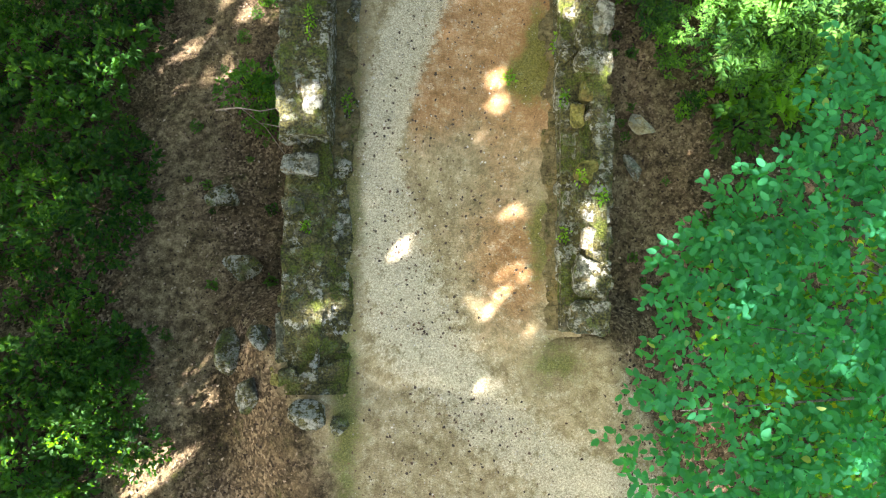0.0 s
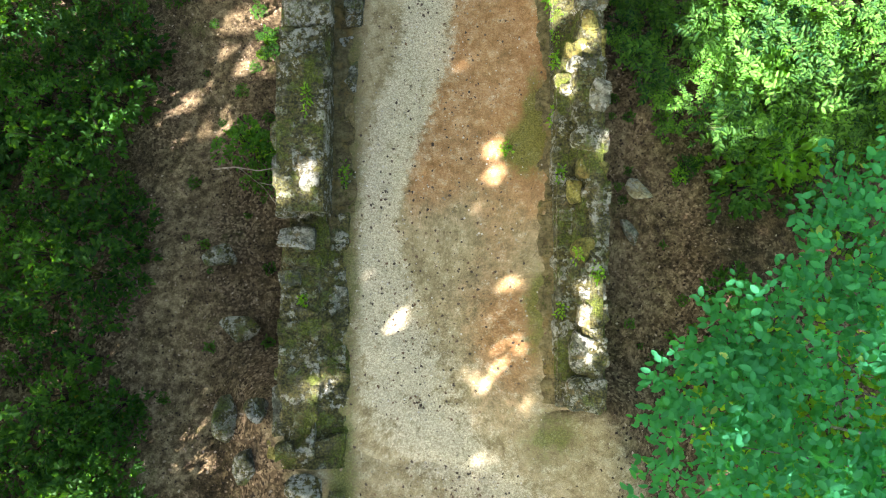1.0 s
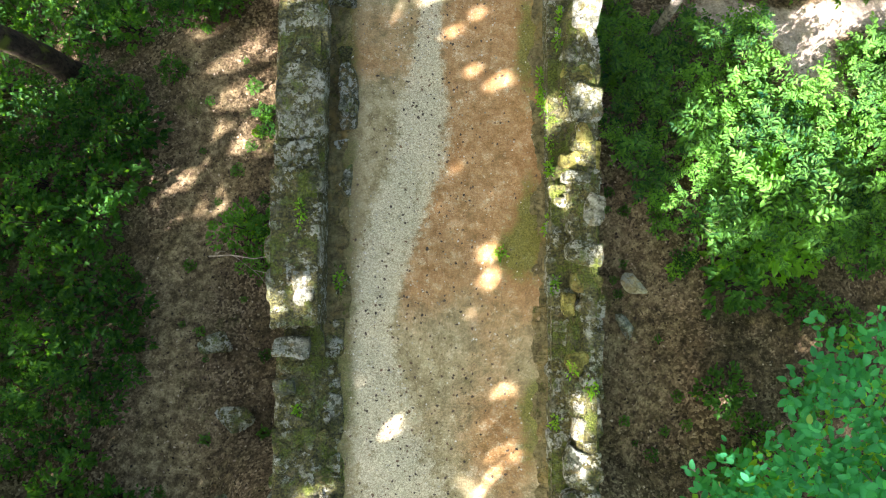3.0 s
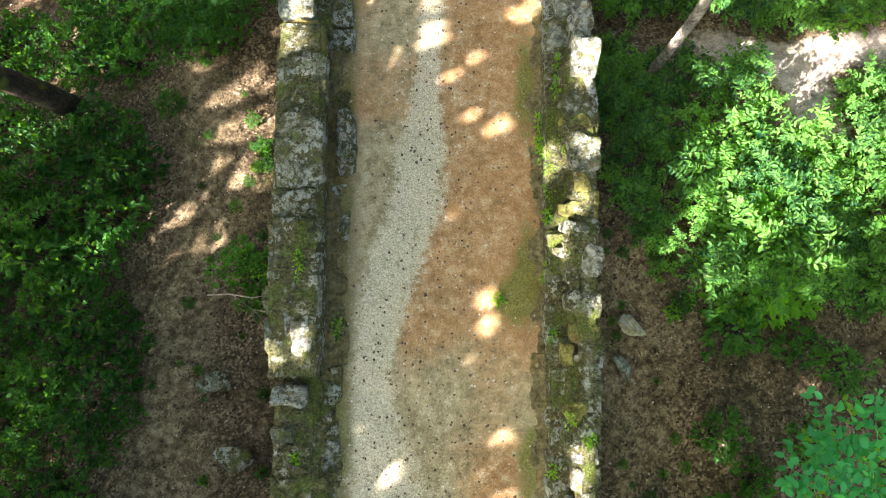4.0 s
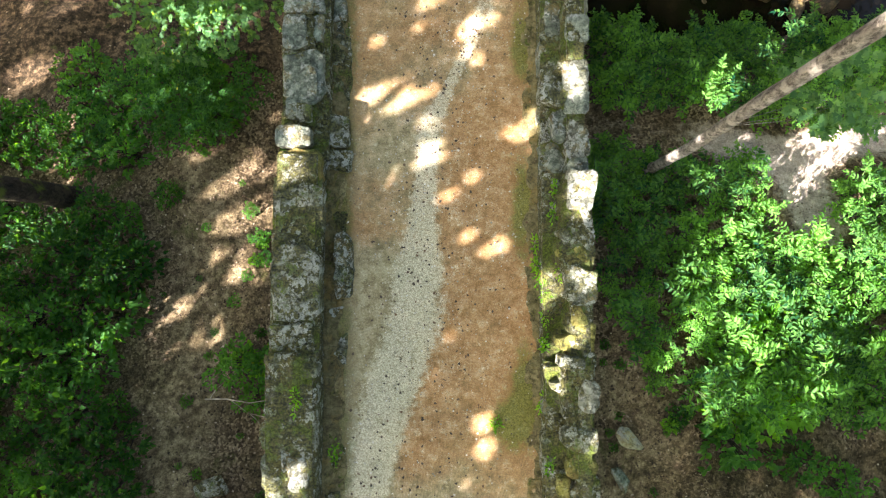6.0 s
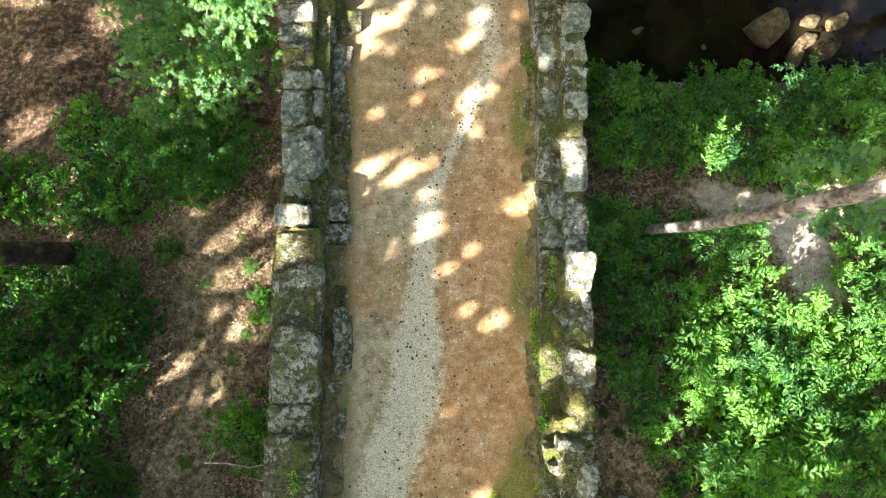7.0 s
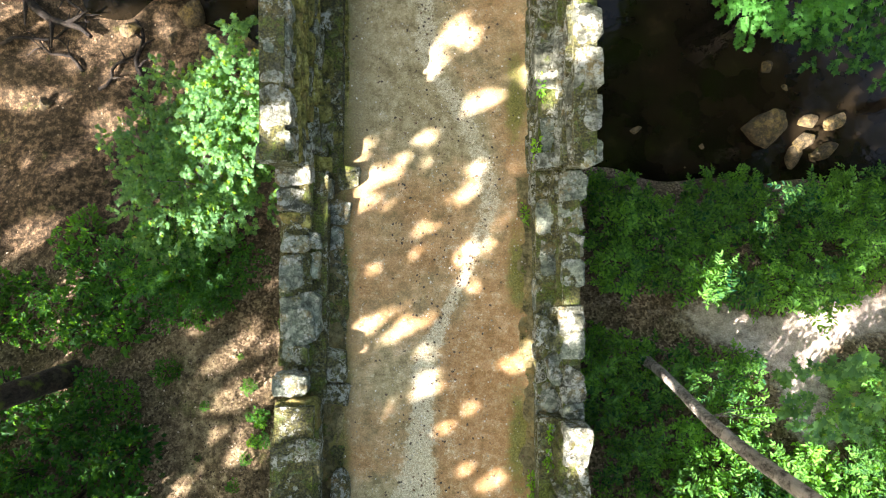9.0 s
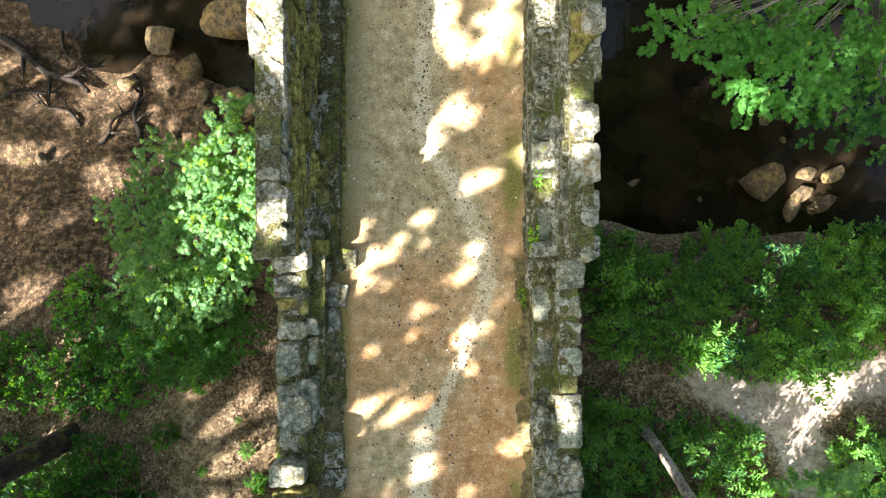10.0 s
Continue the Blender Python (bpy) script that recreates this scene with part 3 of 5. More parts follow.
def slab_mesh(poly, thick, rough, cx, cy):
    """A field stone from its outline: ragged rounded rim, worn shoulder, uneven top."""
    pts = []
    for i, p in enumerate(poly):
        q = poly[(i + 1) % len(poly)]
        n = max(1, int(math.dist(p, q) / 0.1))
        pts += [(p[0] + (q[0] - p[0]) * (k + 0.22) / n, p[1] + (q[1] - p[1]) * (k + 0.22) / n) for k in range(n)]
        pts.append((q[0] - (q[0] - p[0]) * 0.22 / n, q[1] - (q[1] - p[1]) * 0.22 / n))
    pts = [(x + a, y + b) for (x, y), (a, b) in ((p, drift(p[0] + cx, p[1] + cy)) for p in pts)]
    off = Vector((rnd.uniform(0, 90), rnd.uniform(0, 90), 0))
    gx, gy = rnd.uniform(-0.09, 0.09), rnd.uniform(-0.06, 0.06)
    bm = bmesh.new()

    def ring(scale, z, wob, inset):
        row = []
        for x, y in pts:
            d = math.hypot(x, y) + 1e-6
            w = 1 + 1.6 * wob * noise.noise(Vector((x, y, 0)) * 7 + off)
            k = max(0.02, scale * w - inset / d)
            px, py = x * k, y * k
            h = z + gx * px + gy * py + rough * (noise.noise(Vector((px, py, 0)) * 2.2 + off) + 0.55 * noise.noise(Vector((px, py, 0)) * 6 + off) + 0.3 * noise.noise(Vector((px, py, 0)) * 14 + off)) if z > -0.15 else z
            row.append(bm.verts.new((px, py, h)))
        return row

    rows = [ring(0.97, -thick, 0.03, 0.0), ring(1.0, -0.035, 0.06, 0.0), ring(1.0, -0.004, 0.06, 0.008), ring(0.95, 0.0, 0.05, 0.012), ring(0.66, 0.004, 0.0, 0.0), ring(0.34, 0.006, 0.0, 0.0)]
    for a, b in zip(rows, rows[1:]):
        for i in range(len(pts)):
            j = (i + 1) % len(pts)
            bm.faces.new((a[i], a[j], b[j], b[i])).smooth = True
    mid = bm.verts.new((0, 0, 0.006 + rough * noise.noise(off)))
    for i in range(len(pts)):
        bm.faces.new((rows[-1][i], rows[-1][(i + 1) % len(pts)], mid)).smooth = True
    me = bpy.data.meshes.new("stone")
    bm.to_mesh(me)
    bm.free()
    return me


KINDS = {"mossy": MOSSY, "grey": GREY, "pale": PALE, "olive": OLIVE, "moss": FILL, "ledge": LEDGE, "slate": SLATE}
BIG = []


def slab(wall, kind, x0, x1, y0, y1, z, thick=0.34):
    """One large stone of known place in a wall, its corners knocked off unevenly."""
    cx, cy, a, b = (x0 + x1) / 2, (y0 + y1) / 2, (x1 - x0) / 2, (y1 - y0) / 2
    poly = [(-a, -b), (a, -b), (a, b), (-a, b)]
    for sx, sy in ((-1, -1), (1, -1), (1, 1), (-1, 1)):
        p, q = a * rnd.uniform(0.1, 0.6), b * rnd.uniform(0.08, 0.5)
        poly = clip(poly, sx / p, sy / q, a / p + b / q - 1)
    poly = clip(poly, rnd.uniform(-0.3, 0.3), 1, b * 0.95)
    poly = clip(poly, rnd.uniform(-0.3, 0.3), -1, b * 0.95)
    me = slab_mesh(poly, thick, 0.05 if kind != "pale" else 0.065, cx, cy)
    me.materials.append(KINDS[kind])
    ob = new("stone", me)
    ob.parent = wall
    ob.matrix_basis = pose(cx, cy, z - 0.005 + rnd.uniform(-0.03, 0.03), rnd.uniform(-3, 3), rnd.uniform(-4, 4), 0)
    BIG.append((x0, x1, y0, y1))


def covered(x, y, m=0.06):
    return any(x0 - m < x < x1 + m and y0 - m < y < y1 + m for x0, x1, y0, y1 in BIG)


def moss_bed(wall, x0, x1, ya, yb, top, mat=None):
    """Moss and washed-in soil that fill the wall top between its stones."""
    xs, ys = np.arange(x0, x1 + 0.02, 0.045), np.arange(ya, yb + 0.02, 0.045)

    def lumpy(X, Y):
        z = np.array([top(float(y), float(x)) for x, y in zip(X.ravel(), Y.ravel())])
        z = z + np.array([0.05 * noise.noise(Vector((x, y, 1)) * 2.6) + 0.04 * noise.noise(Vector((x, y, 5)) * 7) + 0.02 * noise.noise(Vector((x, y, 9)) * 17) for x, y in zip(X.ravel(), Y.ravel())])
        e = np.minimum(X.ravel() - x0, x1 - X.ravel()) + np.array([0.1 * noise.noise(Vector((x0, y, 3)) * 1.7) + 0.07 * noise.noise(Vector((x0, y, 7)) * 6) for y in Y.ravel()])
        return (z - 0.16 * (1 - smooth(-0.03, 0.14, e))).reshape(X.shape)
    me, _ = sheet("moss", xs, ys, lumpy)
    part("moss", me, mat or FILL, wall, "green and brown moss over soil")


def rubble(wall, kinds, x0, x1, ya, yb, top, size, long=1.4, thick=0.32, jit=0.035, rough=0.06, gap=0.003):
    """Irregular stones that fill a strip of wall top; size is their usual breadth, long how much longer they lie along the wall."""
    cols = max(1, round((x1 - x0) / size))
    rows = max(1, round((yb - ya) / (size * long)))
    seeds = []
    for j in range(rows):
        for i in range(cols):
            if rows > 2 and rnd.random() < 0.27:
                continue
            seeds.append((x0 + (i + 0.5 + rnd.uniform(-0.36, 0.36)) * (x1 - x0) / cols, ya + (j + 0.5 * (i % 2) * 0.7 + 0.35 + rnd.uniform(-0.34, 0.34)) * (yb - ya) / rows))
    for i, (sx, sy) in enumerate(seeds):
        dx0, dx1 = rnd.uniform(-0.06, 0.04) if x0 > 0 else rnd.uniform(-0.03, 0.02), rnd.uniform(-0.04, 0.06) if x0 < 0 else rnd.uniform(-0.02, 0.03)
        poly = [(x0 + dx0, ya), (x1 + dx1, ya), (x1 + dx1, yb), (x0 + dx0, yb)]
        for k, (tx, ty) in enumerate(seeds):
            if k != i and abs(ty - sy) < 3 * size * long:
                a, b = tx - sx, (ty - sy) / long ** 2
                poly = clip(poly, a, b, a * (sx + tx) / 2 + b * (sy + ty) / 2 - gap * math.hypot(a, b))
        if len(poly) < 3:
            continue
        cx, cy = sum(p[0] for p in poly) / len(poly), sum(p[1] for p in poly) / len(poly)
        if covered(cx, cy):
            continue
        kind = rnd.choice(kinds(cx) if callable(kinds) else kinds)
        me = slab_mesh([(p[0] - cx, p[1] - cy) for p in poly], thick, rough, cx, cy)
        me.materials.append(KINDS[kind])
        ob = new("stone", me)
        ob.parent = wall
        ob.matrix_basis = pose(cx, cy, top(cy, cx) + rnd.uniform(-jit, jit) + (0.022 if kind != "mossy" else 0.0), rnd.uniform(-2, 2), rnd.uniform(-2.5, 2.5), 0)


def core(name, label, pieces):
    """The rubble heart of a wall: boxes a little behind the stones' faces."""
    bm = bmesh.new()
    for x0, x1, y0, y1, z0, z1, z2 in pieces:
        n = max(2, int((y1 - y0) / 0.25))
        for k in range(n):
            a, b = y0 + (y1 - y0) * k / n, y0 + (y1 - y0) * (k + 1) / n
            za, zb = z1 - 0.012 + (z2 - z1) * k / n, z1 - 0.012 + (z2 - z1) * (k + 1) / n
            q = [bm.verts.new(p) for p in ((x0, a, z0), (x1, a, z0), (x1, b, z0), (x0, b, z0), (x0, a, za), (x1, a, za), (x1, b, zb), (x0, b, zb))]
            for f in ((0, 1, 5, 4), (1, 2, 6, 5), (2, 3, 7, 6), (3, 0, 4, 7), (4, 5, 6, 7), (3, 2, 1, 0)):
                bm.faces.new([q[i] for i in f])
    return tagged(part(name, bm, FILL), label, "wall", kind="structure")


def flat(z):
    return lambda y, x=0.0: z


def stepped(low, high, edge):
    """Two heights side by side: low towards the road, high beyond a wandering edge."""
    return lambda y, x=0.0: high(y) if abs(x) > abs(edge) + 0.09 * math.sin(2.3 * y + edge) + 0.05 * math.sin(5.9 * y) else low(y)


def slope(ya, za, yb, zb):
    return lambda y, x=0.0: za + (zb - za) * (y - ya) / (yb - ya)


def above_road(h):
    return lambda y, x=0.0: float(road_z(y)) + h


def left_parapet():
    w = core("wall_left", "low mossy field stone parapet rising in a step", [
        (-2.7, -2.15, -2.2, 0.8, -1.5, -0.453, -0.558), (-2.64, -2.0, 0.8, 1.9, -1.5, -0.558, -0.638), (-2.7, -1.92, 1.9, 4.1, -1.5, 0.022, 0.022),
        (-2.62, -1.94, 4.1, 7.9, -2, -0.098, -0.453), (-2.6, -2.3, 7.9, 12.1, -2.5, -0.938, -1.178), (-2.35, -1.85, 7.9, 12.1, -2.5, -1.06, -1.4), (-1.97, -1.6, -2.2, 12.1, -2.4, -0.46, -1.865), (-2.3, -1.62, 12.1, 30, -2.6, -1.698, -2.078), (-2.68, -2.26, 12.1, 30, -2.6, 0.127, 0.127)])
    m, g, p, o, b, k = "mossy", "grey", "pale", "olive", "moss", "slate"
    mm, mg = (b, b, m, m), (m, m, m, b, g)
    # the stones that stand out, from the crumbling end to the tall wall
    slab(w, g, -2.74, -1.97, -3.00, -2.41, -0.42)
    slab(w, o, -2.99, -2.77, -2.37, -1.98, -0.45)
    slab(w, g, -2.88, -2.38, -1.92, -1.02, -0.43)
    slab(w, m, -2.04, -1.57, -1.89, -1.50, -0.5)
    slab(w, g, -2.88, -2.47, -0.99, -0.72, -0.45)
    slab(w, g, -2.00, -1.60, 0.26, 0.65, -0.55)
    slab(w, g, -2.80, -2.42, 0.60, 0.93, -0.45)
    slab(w, p, -2.77, -2.15, 1.28, 1.69, -0.35)
    slab(w, m, -2.80, -2.48, 1.79, 2.23, -0.25)
    slab(w, g, -2.22, -1.97, 1.85, 2.28, -0.2)
    slab(w, p, -2.31, -1.97, 2.20, 2.83, 0.02)
    slab(w, g, -2.79, -2.34, 2.21, 2.84, -0.02)
    slab(w, p, -2.42, -2.26, 2.57, 2.94, 0)
    slab(w, m, -2.34, -1.89, 2.83, 3.62, 0)
    slab(w, g, -2.81, -2.36, 2.94, 3.46, 0)
    slab(w, m, -2.73, -2.31, 3.57, 4.17, 0)
    slab(w, g, -2.10, -1.83, 4.09, 4.36, 0)
    slab(w, m, -2.67, -1.95, 4.47, 5.03, -0.1)
    slab(w, m, -2.67, -1.85, 5.03, 6.39, -0.2)
    slab(w, g, -1.74, -1.42, 5.34, 6.61, -1)
    slab(w, m, -2.65, -1.81, 6.42, 7.37, -0.35)
    slab(w, o, -2.65, -1.90, 7.41, 8.02, -0.55)
    slab(w, m, -1.96, -1.46, 7.71, 8.16, -1.25)
    slab(w, k, -2.70, -2.09, 8.01, 8.46, -0.62)
    slab(w, m, -2.13, -1.51, 8.17, 8.82, -1.2)
    slab(w, m, -2.64, -2.12, 8.55, 8.89, -0.9)
    slab(w, k, -2.58, -2.13, 8.63, 8.94, -0.9)
    slab(w, k, -2.64, -2.01, 8.89, 9.58, -0.9)
    slab(w, k, -2.65, -1.91, 8.96, 9.83, -0.95)
    slab(w, k, -2.67, -2.26, 9.85, 10.51, -1)
    slab(w, k, -2.21, -1.94, 10.10, 10.60, -1.15)
    slab(w, k, -2.66, -2.15, 10.53, 10.92, -1.05)
    slab(w, k, -1.85, -1.58, 10.62, 11.10, -1.6)
    slab(w, k, -2.21, -1.94, 10.63, 10.98, -1.15)
    slab(w, o, -2.66, -2.13, 11.01, 11.30, -1.1)
    slab(w, k, -1.88, -1.46, 11.11, 11.56, -1.6)
    slab(w, p, -2.73, -2.15, 11.32, 11.72, -1.1)
    slab(w, p, -2.76, -2.12, 11.73, 12.38, -1.05)
    slab(w, m, -1.74, -1.28, 11.78, 12.21, -1.65)
    slab(w, k, -2.67, -2.17, 12.25, 12.58, 0.1)
    slab(w, p, -2.64, -2.16, 12.61, 13.33, 0.13)
    slab(w, p, -2.66, -2.17, 13.33, 13.85, 0.13)
    slab(w, k, -2.63, -2.17, 13.85, 14.41, 0.13)
    slab(w, k, -2.65, -2.17, 14.42, 14.78, 0.13)
    # the low crumbling end
    moss_bed(w, -2.8, -1.5, -2.5, 1.5, lambda y, x: float(road_z(y)) + 0.005 + 0.18 * float(smooth(-1.6, -2.25, x)) * float(smooth(-2.4, -1.2, y)))
    rubble(w, mm, -2.78, -2.1, -2.3, 1.45, lambda y, x: float(road_z(y)) + 0.17, 0.24, 1.2, jit=0.03)
    rubble(w, mm, -2.1, -1.66, -2.25, 1.9, lambda y, x: float(road_z(y)) + 0.01 + 0.12 * float(smooth(-1.65, -2.1, x)), 0.22, 1.2, jit=0.035)
    rubble(w, mm, -2.76, -1.95, 1.4, 2.25, slope(1.4, -0.36, 2.2, -0.26), 0.24, 1.1)
    # waist-high stretch
    rubble(w, mg, -2.8, -1.88, 2.2, 4.5, flat(-0.02), 0.26, 1.3)
    moss_bed(w, -2.74, -1.9, 2.2, 4.5, flat(0.0))
    # long mossy slabs
    moss_bed(w, -2.72, -1.88, 4.4, 7.5, slope(4, -0.1, 7.9, -0.47))
    rubble(w, (o, p, g), -2.74, -1.9, 7.4, 8.6, flat(-0.68), 0.26, 1.0, jit=0.06)
    # grey run up to the step
    moss_bed(w, -2.72, -2.1, 8.5, 12.1, slope(8.4, -0.99, 12, -1.19))
    moss_bed(w, -2.2, -1.84, 8.5, 12.1, slope(8.4, -1.13, 12, -1.42), FILL)
    rubble(w, (k, p, k, o), -2.74, -2.14, 8.5, 12.1, slope(8.4, -0.95, 12, -1.17), 0.24, 1.1, jit=0.05, rough=0.085)
    rubble(w, (o, m, k, k), -2.16, -1.82, 8.35, 12.1, slope(8.4, -1.13, 12, -1.45), 0.2, 1.3, jit=0.06, rough=0.085)
    # the low ledge beside the road
    moss_bed(w, -2.1, -1.48, 1.4, 12.1, lambda y, x: float(road_z(y)) + 0.02 + 0.05 * float(smooth(-1.7, -1.95, x)), LEDGE)
    rubble(w, (m, b, "ledge", "ledge"), -1.92, -1.56, 1.9, 9.0, above_road(-0.01), 0.2, 1.8, jit=0.025)
    rubble(w, (m, b, g), -1.86, -1.52, 9.0, 11.2, above_road(0.02), 0.22, 1.5, jit=0.03)
    rubble(w, (p, k, m), -1.86, -1.46, 11.0, 12.1, above_road(0.08), 0.2, 1.2, jit=0.03, rough=0.06)
    # the tall wall: capping and thin courses of its inner face
    rubble(w, (g, p, p), -2.78, -2.22, 12.1, 22.0, flat(0.1), 0.3, 1.2, 0.26)
    for n in range(9):
        z = -0.15 - 0.2 * n
        course(w, (o, o, o, m) if n < 5 else (m, o), -2.42, -2.19 + 0.022 * n + rnd.uniform(-0.015, 0.025), 12.12, 20.0, flat(z), (0.3, 0.9), 0.19, 0.9, 0.012)
    rubble(w, (o, m, m), -2.2, -1.84, 12.1, 20.0, above_road(0.26), 0.26, 1.3, jit=0.08, rough=0.07)
    rubble(w, (m, m, o), -1.86, -1.6, 12.1, 20.0, above_road(0.03), 0.2, 1.5, jit=0.05, rough=0.075)
    lay(w, g, -2.74, -2.4, 12.05, 12.4, -0.16, 0.1)


def right_parapet():
    w = core("wall_right", "lichened field stone parapet with ledge and step", [
        (2.48, 2.7, -1.4, 4.2, -1.5, 0.042, 0.042), (2.0, 2.5, -1.4, 4.2, -1.5, -0.203, -0.293), (2.48, 2.72, 4.2, 7.6, -2, -0.108, -0.308), (2.0, 2.5, 4.2, 7.6, -2, -0.57, -0.77),
        (2.45, 2.76, 7.6, 12.05, -2.4, -0.758, -0.828), (2.02, 2.5, 7.6, 12.05, -2.4, -1.028, -1.078), (2.48, 2.86, 12.05, 30, -2.6, 0.022, 0.022), (2.02, 2.45, 12.05, 30, -2.6, -0.798, -0.798)])
    m, g, p, o, b, k = "mossy", "grey", "pale", "olive", "moss", "slate"
    # the stones that stand out, from the end of the wall to the tall part
    slab(w, g, 2.09, 2.77, -1.46, -0.81, 0.03)
    slab(w, g, 2.17, 2.78, -0.78, -0.15, 0.05)
    slab(w, p, 2.33, 2.57, -0.05, 0.37, 0.03)
    slab(w, g, 2.62, 2.81, 0.00, 0.40, 0.03)
    slab(w, p, 2.30, 2.80, 0.42, 0.74, 0.03)
    slab(w, g, 2.01, 2.28, 0.51, 0.99, -0.25)
    slab(w, p, 2.02, 2.23, 1.15, 1.53, -0.28)
    slab(w, m, 2.04, 2.34, 1.74, 2.07, -0.25)
    slab(w, o, 2.14, 2.35, 2.06, 2.45, -0.1)
    slab(w, g, 1.94, 2.13, 2.40, 3.10, -0.3)
    slab(w, o, 2.27, 2.78, 2.46, 2.78, 0.05)
    slab(w, g, 2.22, 2.79, 2.88, 3.33, 0.05)
    slab(w, g, 1.94, 2.21, 3.37, 3.69, -0.3)
    slab(w, m, 2.23, 2.47, 3.39, 3.78, 0)
    slab(w, p, 2.47, 2.81, 3.55, 4.07, 0.08)
    slab(w, g, 2.17, 2.62, 4.24, 4.45, 0)
    slab(w, o, 2.12, 2.49, 4.50, 4.82, -0.1)
    slab(w, g, 2.30, 2.85, 5.29, 5.96, -0.17)
    slab(w, p, 2.34, 2.84, 6.88, 7.64, -0.25)
    slab(w, m, 2.05, 2.36, 7.03, 7.48, -0.75)
    slab(w, k, 2.42, 2.83, 8.64, 9.14, -0.77)
    slab(w, p, 2.39, 2.82, 9.06, 9.51, -0.75)
    slab(w, m, 2.10, 2.42, 9.16, 9.69, -1.05)
    slab(w, p, 2.39, 2.84, 9.20, 9.65, -0.77)
    slab(w, k, 2.42, 2.85, 9.94, 10.46, -0.78)
    slab(w, k, 2.10, 2.42, 10.04, 10.76, -1.05)
    slab(w, p, 2.46, 2.85, 10.49, 10.96, -0.8)
    slab(w, k, 2.04, 2.40, 10.85, 11.54, -1.05)
    slab(w, k, 2.38, 2.81, 11.01, 11.41, -0.85)
    slab(w, k, 2.40, 2.89, 11.44, 12.08, -0.8)
    slab(w, k, 2.63, 2.97, 12.03, 12.50, 0.03)
    slab(w, k, 2.06, 2.37, 12.26, 12.99, -0.76)
    slab(w, p, 2.66, 2.96, 12.60, 13.18, 0.05)
    slab(w, p, 2.47, 2.95, 13.21, 13.93, 0.05)
    slab(w, p, 2.47, 2.95, 13.96, 14.64, 0.05)
    # mossy rubble between them
    moss_bed(w, 1.97, 2.8, -1.4, 4.3, stepped(slope(-1.4, -0.24, 4.2, -0.34), flat(0.0), 2.3))
    moss_bed(w, 1.99, 2.8, 4.2, 7.6, stepped(slope(4.2, -0.62, 7.6, -0.82), slope(4.2, -0.12, 7.6, -0.32), 2.3))
    rubble(w, lambda x: (m, b, g) if x < 2.36 else (m, m, o, g), 1.99, 2.82, -1.3, 4.25, stepped(slope(-1.4, -0.24, 4.2, -0.34), flat(0.0), 2.3), 0.21, 1.2, 0.4, 0.04, 0.07)
    rubble(w, lambda x: (m, b, o) if x < 2.38 else (m, m, o, g), 1.99, 2.82, 4.25, 7.6, stepped(slope(4.2, -0.62, 7.6, -0.82), slope(4.2, -0.13, 7.6, -0.33), 2.3), 0.21, 1.25, 0.5, 0.045, 0.07)
    moss_bed(w, 2.0, 2.8, 7.6, 12.05, stepped(slope(7.6, -1.1, 12, -1.15), slope(7.6, -0.82, 12, -0.88), 2.34))
    rubble(w, lambda x: (k, m, k) if x < 2.3 else (k, k, p, m), 1.98, 2.83, 7.6, 12.05, stepped(slope(7.6, -1.07, 12, -1.12), slope(7.6, -0.78, 12, -0.85), 2.34), 0.27, 1.2, 0.4, 0.05, 0.075)
    moss_bed(w, 1.68, 2.3, -1.4, 12.0, lambda y, x: float(road_z(y)) - 0.005 + 0.09 * float(smooth(1.82, 2.08, x)), LEDGE)
    # the tall wall with a ledge inside
    rubble(w, (m, g, g, p, o), 2.46, 2.97, 12.05, 22, flat(0.02), 0.36, 1.2, 0.2)
    for n in range(4):
        course(w, (g, g, p), 2.4 - 0.02 * n + rnd.uniform(-0.02, 0.03), 2.6, 12.1, 20, flat(-0.16 - 0.17 * n), (0.35, 1.0), 0.165, 0.8, 0.01)
    rubble(w, (g, m, p), 1.98, 2.4, 12.05, 20, flat(-0.76), 0.3, 1.2, jit=0.08, rough=0.075)
    for n in range(4):
        course(w, (m, g), 1.96 + rnd.uniform(-0.02, 0.02), 2.2, 12.05, 20, flat(-1.05 - 0.24 * n), (0.4, 0.8), 0.23, 0.6, 0.006)
    lay(w, p, 2.62, 2.99, 15.72, 16.1, 0.02, 0.27)


bridge_body()
left_parapet()
right_parapet()


# ---- loose stones ----
def rock_mesh(mat):
    """A rounded rock with a few broken flats."""
    bm = bmesh.new()
    bmesh.ops.create_icosphere(bm, subdivisions=4, radius=0.5)
    off = Vector((rnd.uniform(0, 90), rnd.uniform(0, 90), rnd.uniform(0, 90)))
    flats = [(Vector((rnd.gauss(0, 1), rnd.gauss(0, 1), rnd.gauss(0, 0.8))).normalized(), rnd.uniform(0.2, 0.34)) for _ in range(11)]
    for v in bm.verts:
        p = v.co * (1.05 + 0.3 * noise.noise(v.co * 1.6 + off))
        for n, d in flats:
            e = p.dot(n) - d
            if e > 0:
                p = p - n * e * 0.88
        v.co = p + p * (0.06 * noise.noise(p * 5 + off) + 0.03 * noise.noise(p * 13 + off))
    for f in bm.faces:
        f.smooth = True
    me = bpy.data.meshes.new("rock")
    bm.to_mesh(me)
    bm.free()
    me.materials.append(mat)
    return me


def boulder(at, size, turn, kind, label, tilt=0.0, name="rock"):
    ob = new(name, rock_mesh({**KINDS, "river": RIVER, "quartz": QUARTZ}[kind]))
    z = float(ground_z(at[0], at[1]))
    ob.matrix_basis = pose(at[0], at[1], (z if len(at) < 3 else at[2]) + size[2] * 0.3, tilt, tilt / 2, turn) @ Matrix.Diagonal((*(1.15 * v for v in size), 1))
    return tagged(ob, label, "rock")


